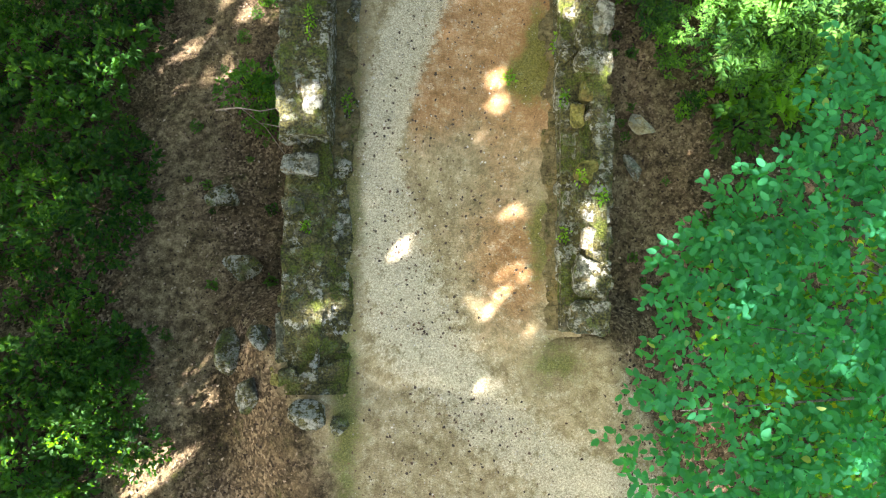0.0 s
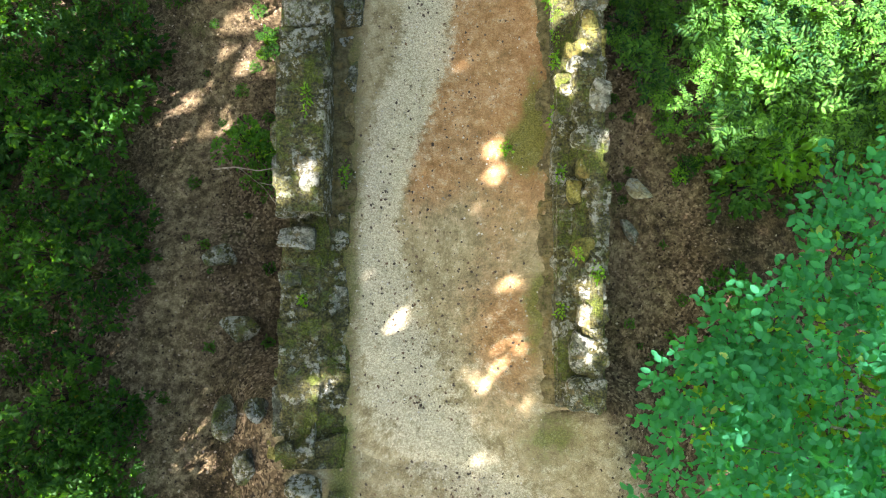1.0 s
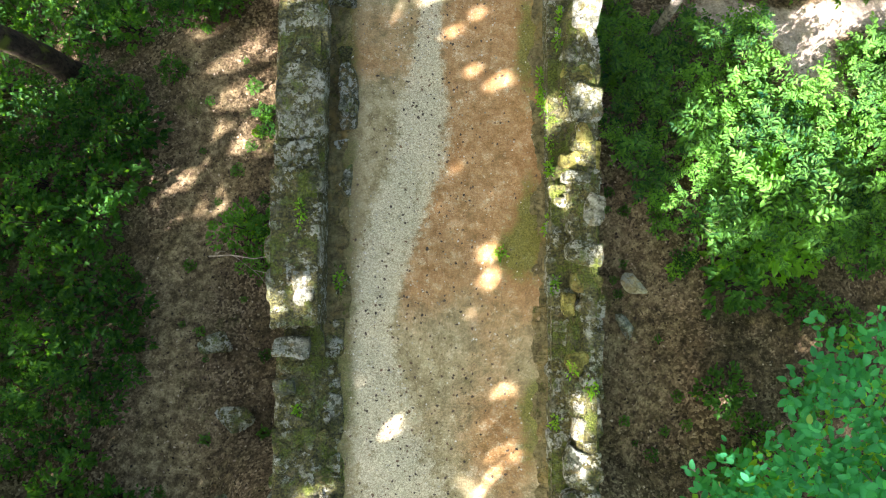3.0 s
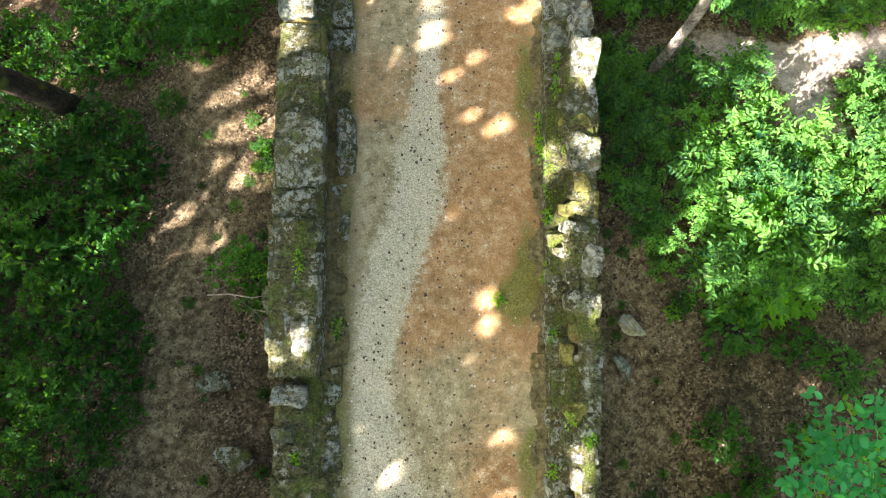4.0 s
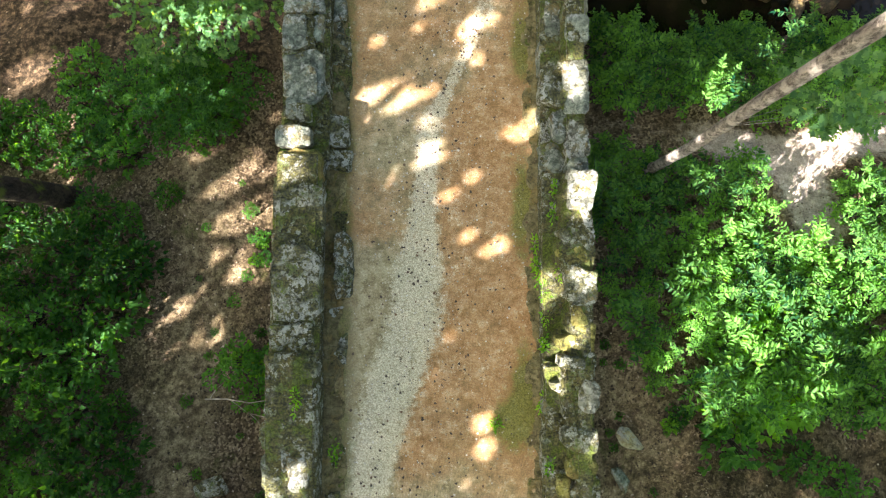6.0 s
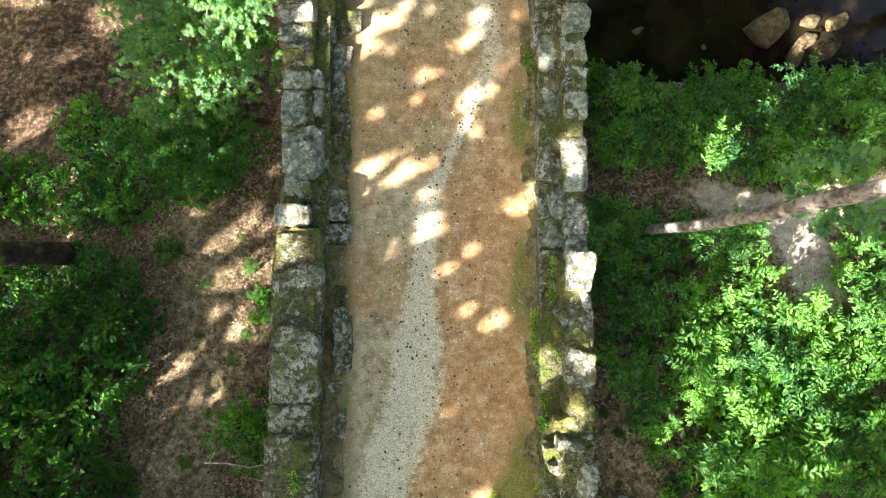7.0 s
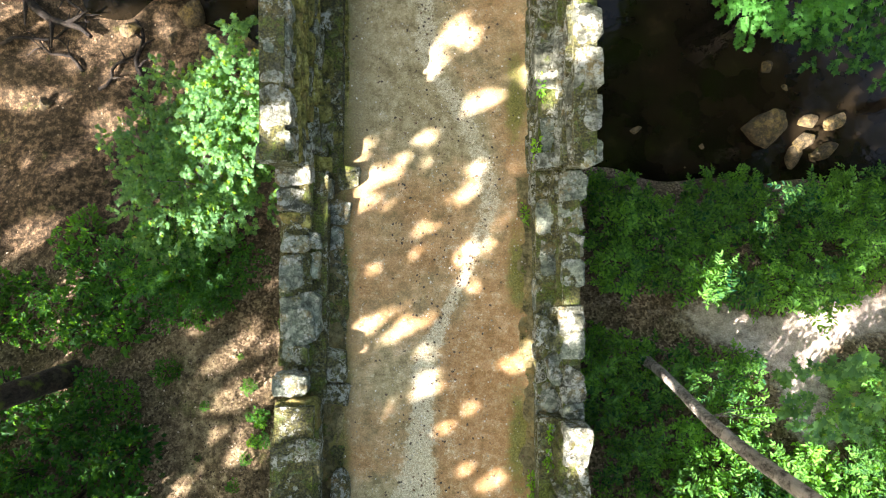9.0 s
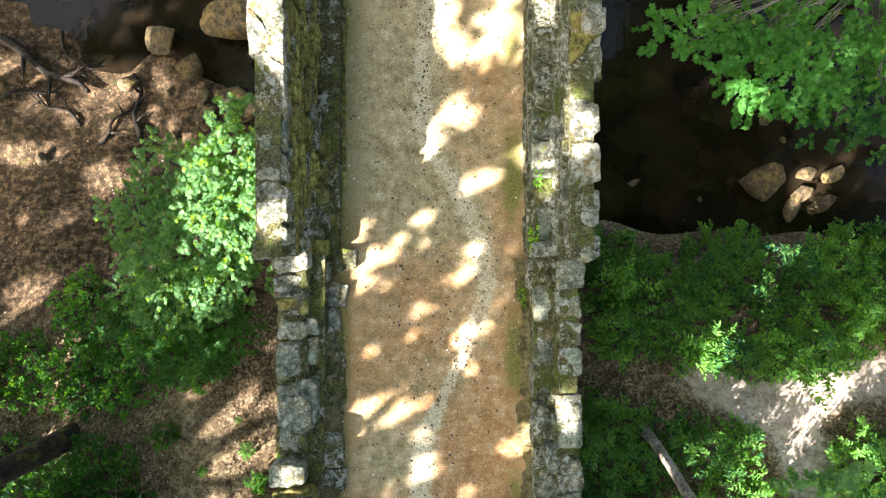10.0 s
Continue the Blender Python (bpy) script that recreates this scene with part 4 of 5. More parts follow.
boulder((3.96, 2.42), (0.56, 0.42, 0.4), -38, "quartz", "broken tan and white stone lying on soil", 10)
boulder((3.76, 1.62), (0.27, 0.78, 0.32), 32, "slate", "long grey slab of stone lying on soil", 8)
boulder((-4.65, 1.12), (0.75, 0.6, 0.36), 20, "mossy", "mossy grey rock half buried beside the trail")
boulder((-4.2, -0.4), (0.8, 0.55, 0.17), -15, "mossy", "flat grey rock in the trail")
boulder((-4.0, -2.1), (0.4, 0.9, 0.5), 5, "mossy", "dark mossy rock leaning by the wall foot")
boulder((-3.5, -2.6), (0.5, 0.8, 0.5), -10, "grey", "grey rock by the wall foot")
boulder((-3.2, -1.6), (0.4, 0.6, 0.5), 15, "mossy", "mossy rock by the wall foot")
boulder((-2.3, -2.75), (0.7, 0.6, 0.45), 10, "mossy", "mossy end stone of the parapet")
boulder((-1.75, -3.0), (0.35, 0.45, 0.3), -20, "mossy", "green mossy stone at the road edge")
boulder((9.75, 14.1, -8.0), (1.5, 1.15, 0.6), 15, "river", "large grey-brown boulder in the creek", 6)
for x, y, s, a in ((11.0, 13.76, 0.7, 30), (10.7, 13.3, 0.75, 70), (11.2, 14.3, 0.6, 10), (11.9, 14.25, 0.75, 50), (11.65, 13.45, 0.7, 20), (9.9, 15.9, 0.45, 20)):
    boulder((x, y, -8.0), (s, s * 0.75, s * 0.5), a, "river", "rounded orange-brown stone in the creek")
for n in range(16):
    x = 3.6 + 10.5 * rnd.random()
    y, s = float(creek_y(x)) + rnd.uniform(-1.9, 2.2), rnd.uniform(0.14, 0.42)
    boulder((x, y, -8.1), (s, s * 0.75, s * 0.45), rnd.uniform(0, 180), "river", "small dark wet stone in the shallow creek")
for x, y, s, a in ((-5.75, 16.45, 1.5, 10), (-5.4, 19.0, 2.3, 5), (-6.7, 16.7, 0.8, 60), (-7.0, 17.6, 0.9, 30), (-7.9, 18.4, 1.1, 10), (-4.4, 17.2, 0.8, 40), (-7.6, 16.9, 0.5, 80)):
    boulder((x, y, -7.95), (s, s * 0.8, s * 0.5), a, "river", "grey-brown creek rock beside the water")


# ---- plants ----
gen = np.random.default_rng(5)


def scattered(n, rx, ry, rz, hollow=0.35):
    """Places in a lumpy dome, thicker towards its outside."""
    d = unit(gen.normal(size=(n, 3)))
    d[:, 2] = np.abs(d[:, 2]) * 1.0
    r = hollow + (1 - hollow) * gen.random(n) ** 0.6
    lump = 0.8 + 0.28 * np.sin(d[:, 0] * 4.1 + gen.random() * 6) * np.cos(d[:, 1] * 3.7 + gen.random() * 6)
    return d * (r * lump)[:, None] * np.array([rx, ry, rz]), d


def fronds(count, reach, height, pairs, leaf, rise=0.5):
    """Pinnate leaves that spread from stem tops: arched stalks with leaflets in pairs."""
    B, A, N, L = [], [], [], []
    stems = []
    for k in range(count):
        a = 2 * math.pi * (k * 0.381966 + gen.random() * 0.12)
        root = np.array([gen.normal() * 0.12, gen.normal() * 0.12, height * (0.55 + 0.45 * gen.random())])
        out = np.array([math.cos(a), math.sin(a), 0])
        R = reach * (0.65 + 0.5 * gen.random())
        lift = rise * (0.4 + gen.random())
        s = np.linspace(0.18, 1, pairs)[:, None]
        p = root + out * R * s + np.array([0, 0, 1]) * (lift * s - 0.75 * lift * s * s) * R
        tan = out * R + np.array([0, 0, 1]) * (lift - 1.5 * lift * s) * R
        tan = unit(tan)
        side = unit(np.cross(tan, np.array([0, 0, 1.0])))
        up = np.cross(side, tan)
        taper = (0.65 + 0.5 * np.sin(np.pi * np.clip(s, 0, 1)))[:, 0]
        for sg in (-1, 1):
            B.append(p); A.append(side * sg + tan * 0.45 - up * 0.15); N.append(up); L.append(leaf * taper * (0.85 + 0.3 * gen.random(pairs)))
        B.append(p[-1:]); A.append(tan[-1:]); N.append(up[-1:]); L.append(np.array([leaf]))
        stems.append((root, p))
    B, A, N, L = np.concatenate(B), np.concatenate(A), np.concatenate(N), np.concatenate(L)
    sway = gen.normal(size=N.shape) * 0.3
    return blades(B, A + 1.3 * sway, N + 1.2 * sway[:, ::-1], L, L * 0.43), stems


def stem_mesh(stems, height, r=0.012):
    bm = bmesh.new()
    tube(bm, [(0, 0, -0.15), (0.02, 0.01, height * 0.5), (0, 0, height)], (r * 1.6, r * 1.2, r * 0.7), 5)
    for root, p in stems:
        tube(bm, [tuple(root * np.array([0.2, 0.2, 0.55])), tuple(root), tuple(p[len(p) // 2]), tuple(p[-1])], (r, r * 0.6, r * 0.4, r * 0.2), 3)
    return bm


def fern_shrub(variant):
    h = 0.6 + 0.22 * variant
    (v, f), stems = fronds(18 + variant, 0.31 + 0.04 * variant, h, 7, 0.102, 0.95)
    ob = thing("sumac_shrub", (0, 0, -60), "green sumac shrub with feathery pinnate leaves", "shrub", "sumac thicket")
    part("stem", stem_mesh(stems, h), GREENSTEM, ob)
    part("foliage", from_arrays("foliage", v, f), FERN, ob)
    return ob


def leafy_shrub(variant, mat, label, leaf=0.085, n=620, size=(0.75, 0.75, 1.15), name="understorey_shrub"):
    p, d = scattered(n, *size, 0.3)
    p[:, 2] += 0.12
    if n > 200:
        # leaves gather into sprays round the twig ends, with gaps between
        ends = p[:n // 16]
        near = ends[np.argmin(((p[:, None] - ends[None]) ** 2).sum(2), axis=1)]
        p = near + (p - near) * np.array([0.62, 0.62, 0.3])
    along = d * np.array([1, 1, 0.3]) + gen.normal(size=(n, 3)) * 0.45
    face = np.array([0, 0, 1.0]) + gen.normal(size=(n, 3)) * 0.35
    L = leaf * (0.65 + 0.7 * gen.random(n))
    v, f = blades(p, along, face, L, L * 0.55)
    ob = thing(name, (0, 0, -60), label, "shrub", "leafy undergrowth")
    bm = bmesh.new()
    for k in range(9):
        q = p[k * 7]
        tube(bm, [(0, 0, -0.2), tuple(q * 0.45 + np.array([0, 0, 0.1])), tuple(q)], (0.018, 0.011, 0.004), 4)
    part("stem", bm, DARKBARK, ob)
    part("foliage", from_arrays("foliage", v, f), mat, ob)
    return ob


FERNS = [fern_shrub(k) for k in range(4)]
SHRUBS = [leafy_shrub(k, SHRUB, "dark green leafy understorey shrub on the slope", 0.088 + 0.011 * k, 560 - 60 * k) for k in range(4)]
BRIGHT = [leafy_shrub(k, YELLOW, "leafy sapling with a sunlit yellow-green put into its leaf colour", 0.17, 150, (0.6, 0.6, 0.7), "sapling") for k in range(2)]


def plant(src, x, y, scale, turn, lift=0.0):
    c = copy_thing(src, pose(x, y, float(ground_z(x, y)) + lift, rnd.uniform(-6, 6), rnd.uniform(-6, 6), turn))
    c.scale = (scale, scale, scale * rnd.uniform(0.85, 1.15))
    return c


def thicket(sources, spots, gap, x0, x1, y0, y1, scale, keep):
    """Plants at random places of a field where keep(x, y) holds, no nearer to one another than gap."""
    done, tries = [], 0
    while len(done) < spots and tries < spots * 40:
        tries += 1
        x, y = rnd.uniform(x0, x1), rnd.uniform(y0, y1)
        if keep(x, y) and all((x - a) ** 2 + (y - b) ** 2 > gap * gap for a, b in done):
            done.append((x, y))
            plant(rnd.choice(sources), x, y, rnd.uniform(*scale), rnd.uniform(0, 360))


def off_trail(x, y):
    return abs(y - trail_y(x)) > 0.72 and not (7.1 < x < 9.1 - 0.3 * abs(y - 7.5) and 6.2 < y < 9.1) and not (x < 5.6 and y < 4.65 + 0.95 * (3.6 - x) + 0.3 * math.sin(4 * x))


thicket(FERNS, 195, 0.36, 3.5, 12.5, 3.2, 8.8, (0.5, 1.3), off_trail)
thicket(FERNS, 150, 0.4, 4.1, 14, 9.2, 12.6, (0.6, 1.4), lambda x, y: off_trail(x, y) and x > 4.4 - 0.2 * (y - 9) and y < 12.3 + 0.4 * math.sin(x * 1.7))
thicket(FERNS, 12, 0.4, 3.2, 4.3, 6.0, 11, (0.4, 0.7), lambda x, y: True)
thicket(SHRUBS, 105, 0.62, -11.8, -6.2, -5, 7.2, (0.6, 1.3), lambda x, y: x < -6.6 + 0.4 * math.sin(y * 1.3) - 0.12 * max(0, y))
thicket(SHRUBS, 30, 0.6, -11.5, -5.4, 8.4, 11.2, (0.7, 1.2), lambda x, y: y > 8.2 + 0.25 * (x + 9) and not (x < -9.6 and y > 9.9) and math.sin(2.1 * x + 0.7) * math.cos(1.7 * y) < 0.6)
thicket(SHRUBS, 20, 0.5, -7.2, -5.2, -5.5, -1.5, (0.6, 1.0), lambda x, y: x < -5.75 - 0.3 * (y + 3) and not (y < -3.9 and x > -6.9))
thicket(SHRUBS, 34, 0.6, 4.6, 12, -5, 3.2, (0.6, 1.2), lambda x, y: x > 5.2 + 0.3 * max(0, y - 1))
thicket(BRIGHT, 10, 0.5, 5.6, 8.4, 3.0, 5.0, (0.8, 1.4), lambda x, y: True)
for x, y, s in ((-4.35, 3.6, 1.05), (-4.0, 2.9, 0.7), (-3.7, 3.7, 0.7), (-4.2, 6.5, 0.4), (-4.05, 6.0, 0.35), (-4.4, 5.6, 0.25), (-4.5, 7.2, 0.35), (-4.7, 5.0, 0.3), (-6.5, 7.6, 0.6), (-3.6, 8.6, 0.5), (4.9, 2.9, 0.45), (-3.3, 5.2, 0.25)):
    plant(rnd.choice(SHRUBS), x, y, s, rnd.uniform(0, 360))


for x, y, s in ((-4.3, 3.75, 0.55), (-3.95, 3.5, 0.4), (-4.15, 6.35, 0.3), (-4.3, 5.95, 0.28), (4.75, 2.75, 0.35), (5.1, 3.0, 0.3)):
    plant(rnd.choice(BRIGHT), x, y, s, rnd.uniform(0, 360))


for n in range(46):
    x, y = (rnd.uniform(3.3, 6.2), rnd.uniform(-1.5, 4.6)) if n % 2 else (rnd.uniform(-7.0, -3.4), rnd.uniform(-2.5, 8.0))
    plant(rnd.choice(SHRUBS), x, y, rnd.uniform(0.1, 0.26), rnd.uniform(0, 360))


def bare_branch():
    """A dry forked branch caught against the wall foot."""
    ob = thing("dead_branch", (-4.9, 3.0, float(ground_z(-4.9, 3.0)) + 0.9), "pale dry forked branch leaning on the shrub", "branch")
    bm = bmesh.new()
    tube(bm, [(0, 0, 0), (0.5, 0.03, 0.1), (1.0, -0.05, 0.12), (1.9, 0.1, 0.15)], (0.018, 0.015, 0.012, 0.006), 5)
    tube(bm, [(0.6, 0.0, 0.1), (1.1, -0.4, 0.05), (1.5, -1.0, -0.1)], (0.012, 0.01, 0.005), 5)
    tube(bm, [(1.0, -0.3, 0.05), (1.5, -0.4, 0.1), (1.8, -0.8, 0.0)], (0.008, 0.007, 0.004), 4)
    tube(bm, [(0.1, 0, 0), (0.05, 0.1, -0.5), (0.0, 0.1, -1.0)], (0.015, 0.012, 0.01), 4)
    part("wood", bm, TWIG, ob)


bare_branch()


def fallen_limb(x, y, turn, length, label, r=0.05):
    ob = thing("fallen_limb", (x, y, float(ground_z(x, y)) + r), label, "branch", "dead wood on the bank", turn)
    bm = bmesh.new()
    n = 7
    pts = [(length * k / n, 0.12 * math.sin(k * 1.3 + x), float(ground_z(x + math.cos(radians(turn)) * length * k / n, y + math.sin(radians(turn)) * length * k / n) - ground_z(x, y)) + 0.05 * (k % 2)) for k in range(n + 1)]
    tube(bm, pts, [r * (1 - 0.09 * k) for k in range(n + 1)], 7)
    for k in (2, 4, 5):
        s = 1 if k % 2 else -1
        p = Vector(pts[k])
        tube(bm, [p, p + Vector((0.25, 0.3 * s, 0.1)) * length * 0.3, p + Vector((0.45, 0.75 * s, 0.05)) * length * 0.3], (r * 0.55, r * 0.35, r * 0.12), 5)
    part("wood", bm, DEADWOOD, ob)


for x, y, a, l in ((-10.2, 15.9, 150, 2.0), (-9.6, 15.2, 60, 1.6), (-12.6, 16.6, 15, 2.6), (-11.0, 18.6, -60, 1.8)):
    fallen_limb(x, y, a, l, "dark dead branch lying on the creek bank", 0.06)
fallen_limb(-12.7, 18.4, -31, 3.2, "thick dark log lying on the far bank", 0.17)
fallen_limb(-8.5, 15.3, 95, 2.1, "dark dead snag lying towards the creek", 0.1)
fallen_limb(-9.6, 7.0, 175, 2.6, "mossy dead limb lying beside the trunk", 0.07)
for x, y, s, a in ((-7.6, 15.4, 0.5, 10), (-11.2, 14.8, 0.45, 70), (-6.6, 16.2, 0.7, 25), (-8.9, 17.1, 0.8, 15)):
    boulder((x, y), (s, s * 0.8, s * 0.5), a, "river", "brown rock on the creek bank")


def weed(at, size):
    n = 46
    p, d = scattered(n, *size, 0.1)
    L = 0.05 + 0.04 * gen.random(n)
    v, f = blades(p, d + gen.normal(size=(n, 3)) * 0.5, np.array([0, 0, 1.0]) + gen.normal(size=(n, 3)) * 0.3, L, L * 0.45)
    ob = thing("weed", at, "small bright green weed in the wall joint", "weed", "weeds on the wall", rnd.uniform(0, 360) if size[0] == size[1] else 0)
    part("foliage", from_arrays("foliage", v, f), YELLOW, ob)
    bm = bmesh.new()
    for q in p[::9]:
        tube(bm, [(0, 0, -0.03), tuple(q)], (0.004, 0.002), 3)
    part("stem", bm, TWIG, ob)


for x, y, z, a, b in ((1.95, 6.35, -1.18, 0.1, 0.3), (1.93, 5.95, -1.14, 0.1, 0.2), (2.08, 5.45, -0.72, 0.1, 0.3), (2.05, 5.05, -0.66, 0.09, 0.2), (2.06, 2.55, -0.3, 0.08, 0.2),
                      (2.3, 1.2, -0.02, 0.12, 0.2), (2.6, 0.9, 0.04, 0.15, 0.25), (2.05, 0.25, -0.27, 0.1, 0.2), (2.2, 6.9, -0.7, 0.12, 0.2), (-2.2, 3.8, 0.0, 0.12, 0.3), (-1.7, 2.6, -0.8, 0.1, 0.3),
                      (-2.35, 0.4, -0.48, 0.14, 0.14), (1.98, 12.4, -0.8, 0.1, 0.35), (2.05, 13.5, -0.76, 0.1, 0.3), (1.9, 11.3, -1.7, 0.08, 0.3), (1.2, 3.1, -0.93, 0.14, 0.14), (1.98, 5.7, -0.85, 0.12, 0.35), (2.02, 4.6, -0.62, 0.1, 0.25), (2.3, 5.9, -0.6, 0.12, 0.25), (1.97, 3.6, -0.5, 0.1, 0.25), (2.25, 7.3, -0.78, 0.12, 0.2)):
    weed((x, y, z), (a, b, 0.1))


# ---- trees ----
def trunk_mesh(pts, radii, sides=14, limbs=()):
    bm = bmesh.new()
    tube(bm, pts, radii, sides)
    for lp, lr in limbs:
        tube(bm, lp, lr, 7)
    return bm


def sprays(name, centre, size, n, spray, leaf, kind, mat, ob, keep=None, tilt=0.4, wide=0.45, pairs=5):
    """A crown of many leafy twigs: each twig carries a fan of leaves, uneven in outline and with gaps."""
    p, d = scattered(n, *size, 0.25)
    flip = gen.random(n) < 0.3
    p[flip, 2] *= -0.5
    p = p + np.array(centre)
    if keep is not None:
        ok = keep(p)
        p, d = p[ok], d[ok]
    n = len(p)
    a = gen.random(n) * 2 * np.pi
    out = np.stack([np.cos(a), np.sin(a), gen.normal(size=n) * 0.25], 1) * 0.6 + d * np.array([1, 1, 0.2]) * 0.8
    out = unit(out)
    B, A, N, L = [], [], [], []
    up = np.array([0, 0, 1.0]) + gen.normal(size=(n, 3)) * 0.3
    side = unit(np.cross(out, up))
    k = pairs
    for j in range(k):
        s = (j + 1) / k
        for sg in (-1, 1):
            B.append(p + out * spray * s + gen.normal(size=(n, 3)) * 0.01)
            A.append(out * 0.75 + side * sg)
            N.append(np.array([0, 0, 1.0]) + gen.normal(size=(n, 3)) * tilt)
            L.append(leaf * (0.7 + 0.55 * gen.random(n)))
    B.append(p + out * spray); A.append(out); N.append(up); L.append(leaf * (0.9 + 0.3 * gen.random(n)))
    B, A, N, L = (np.concatenate(q) for q in (B, A, N, L))
    if kind == "round":
        A = A + gen.normal(size=A.shape) * 0.3
        B = B + gen.normal(size=B.shape) * 0.05
    v, f = blades(B, A, N, L, L * wide) if kind == "oval" else ovals(B, A, N, L, L * wide) if kind == "round" else lobed(B, A, N, L)
    part(name, from_arrays(name, v, f), mat, ob)
    return p


def boughs(tips, foot, count, r):
    """Thin limbs from a place on the trunk out to some of a crown's twigs."""
    bm = bmesh.new()
    for q in tips[:: max(1, len(tips) // count)]:
        mid = (np.array(foot) * 0.5 + q * 0.5) + np.array([0, 0, 0.15]) + gen.normal(size=3) * 0.1
        tube(bm, [tuple(foot), tuple(mid), tuple(q)], (r, r * 0.55, r * 0.15), 5)
    return bm


def roadside_hickory():
    """The tree beside the bridge end whose crown hangs in front of the lens at first."""
    ob = thing("hickory_tree", (7.4, -1.6, float(ground_z(7.4, -1.6))), "hickory tree with dense blue-green compound leaves", "tree")
    z = 5.0 - ob.location.z
    part("trunk", trunk_mesh([(0, 0, -0.3), (-0.1, 0, 2), (-0.2, 0.1, 4), (-0.3, 0.1, z - 1.2)], (0.16, 0.13, 0.1, 0.05)), BARK, ob)
    g = -ob.location.z
    c1 = sprays("crown", (-2.5, 0.6, 3.4 + g), (3.9, 4.3, 0.9), 2000, 0.32, 0.105, "round", HICKORY, ob,
                lambda p: p[:, 0] > -5.2 + 0.55 * np.clip(p[:, 1] - 0.5, 0, 1.6) + 1.0 * np.clip(p[:, 1] - 2.1, 0, 4) + 0.15 * np.clip(-0.2 - p[:, 1], 0, 4) + 0.25 * np.sin(3.1 * p[:, 1]), 0.5, 0.6, 4)
    # yellow leaves stand in for the sunlit lower part of the crown
    c2 = sprays("lower_crown", (-1.3, 0.2, 1.8 + g), (2.8, 3.2, 1.0), 420, 0.28, 0.11, "round", YELLOW, ob, None, 0.4, 0.6)
    part("limb", boughs(c1, (-0.25, 0.1, 4.2), 26, 0.035), BARK, ob)
    part("limb", boughs(c2, (-0.15, 0.05, 3.0), 20, 0.03), BARK, ob)


def leaning_tree():
    """The tall trunk at the trail beyond the right parapet, its blotches partly painted sun dapples."""
    x, y = 4.97, 8.05
    z = float(ground_z(x, y))
    ob = thing("leaning_tree", (x, y, z), "tall tree beside the trail, grey trunk with blotches and painted dapples", "tree")
    pts, radii = [], []
    for k in range(26):
        h = -0.4 + k * 0.72
        pts.append((-0.117 * h + 0.05 * math.sin(h * 0.8), 0.015 * h + 0.05 * math.cos(h * 0.6) - 0.05, h))
        radii.append(0.105 * (1 - 0.022 * max(0, h)) * (1 + 0.05 * math.sin(h * 5)) + 0.06 * math.exp(-max(h, 0) * 2.2))
    part("trunk", trunk_mesh(pts, radii, 16), BARK, ob)
    c = sprays("lower_branch", (1.0, 0.45, 5.4), (1.0, 0.6, 0.45), 60, 0.28, 0.1, "lobed", MAPLE, ob, lambda p: p[:, 0] > -0.4, 0.7)
    part("limb", boughs(c, (-0.6, 0.05, 5.0), 3, 0.007), BARK, ob)
    top = sprays("crown", (-2.2, 0, 17.5), (3.2, 3.2, 2.8), 420, 0.5, 0.22, "lobed", CANOPY, ob)
    part("limb", boughs(top, (-1.9, 0.2, 15.8), 24, 0.07), BARK, ob)


def creek_maple():
    """The young maple beside the left parapet, its crown level with the road."""
    x, y = -5.4, 12.0
    ob = thing("young_maple", (x, y, float(ground_z(x, y))), "young maple with bright green lobed leaves", "tree")
    g = -ob.location.z
    part("trunk", trunk_mesh([(0, 0, -0.3), (0.1, 0.05, 1.2), (0.05, 0.1, 2.4), (0.3, 0.3, 3.4)], (0.07, 0.06, 0.045, 0.02), 8), BARK, ob)
    c = sprays("crown", (0.2, 0.5, -3.6 + g), (2.25, 2.5, 1.1), 1050, 0.25, 0.078, "lobed", MAPLE, ob, lambda p: p[:, 0] < 2.55, 0.65)
    part("crown", from_arrays("crown", *lobed(c[:80] + np.array([0.15, 0.5, 0.2]), gen.normal(size=(80, 3)), np.array([0, 0, 1.0]) + gen.normal(size=(80, 3)) * 0.3, np.full(80, 0.12))), MAPLE, ob)
    c3 = sprays("crown", (1.35, 1.7, -2.6 + g), (1.15, 1.9, 0.6), 420, 0.25, 0.08, "lobed", MAPLE, ob, lambda p: p[:, 0] < 2.6, 0.65)
    part("limb", boughs(c3, (0.1, 0.15, 2.6), 12, 0.018), BARK, ob)
    c2 = sprays("crown", (-0.4, -1.9, -4.6 + g), (2.3, 1.3, 0.7), 330, 0.24, 0.09, "oval", SHRUB, ob)
    part("limb", boughs(c, (0.05, 0.1, 2.2), 22, 0.02), BARK, ob)


def far_bank_tree(x, y, crowns, label):
    ob = thing("creek_tree", (x, y, float(ground_z(x, y))), label, "tree")
    g = -ob.location.z
    part("trunk", trunk_mesh([(0, 0, -0.4), (0.1, 0, 2.5), (-0.1, 0.1, 5.5), (0, 0, 8 + 0.2 * g)], (0.2, 0.17, 0.13, 0.06), 12), BARK, ob)
    for cx, cy, cz, sx, sy, sz, n in crowns:
        c = sprays("crown", (cx - x, cy - y, cz + g), (sx, sy, sz * 2.2), int(1.35 * n), 0.28, 0.09, "lobed", SHRUB, ob, None, 0.7)
        part("limb", boughs(c, (0, 0, cz + g - 0.4), 12, 0.03), BARK, ob)


roadside_hickory()
leaning_tree()
creek_maple()
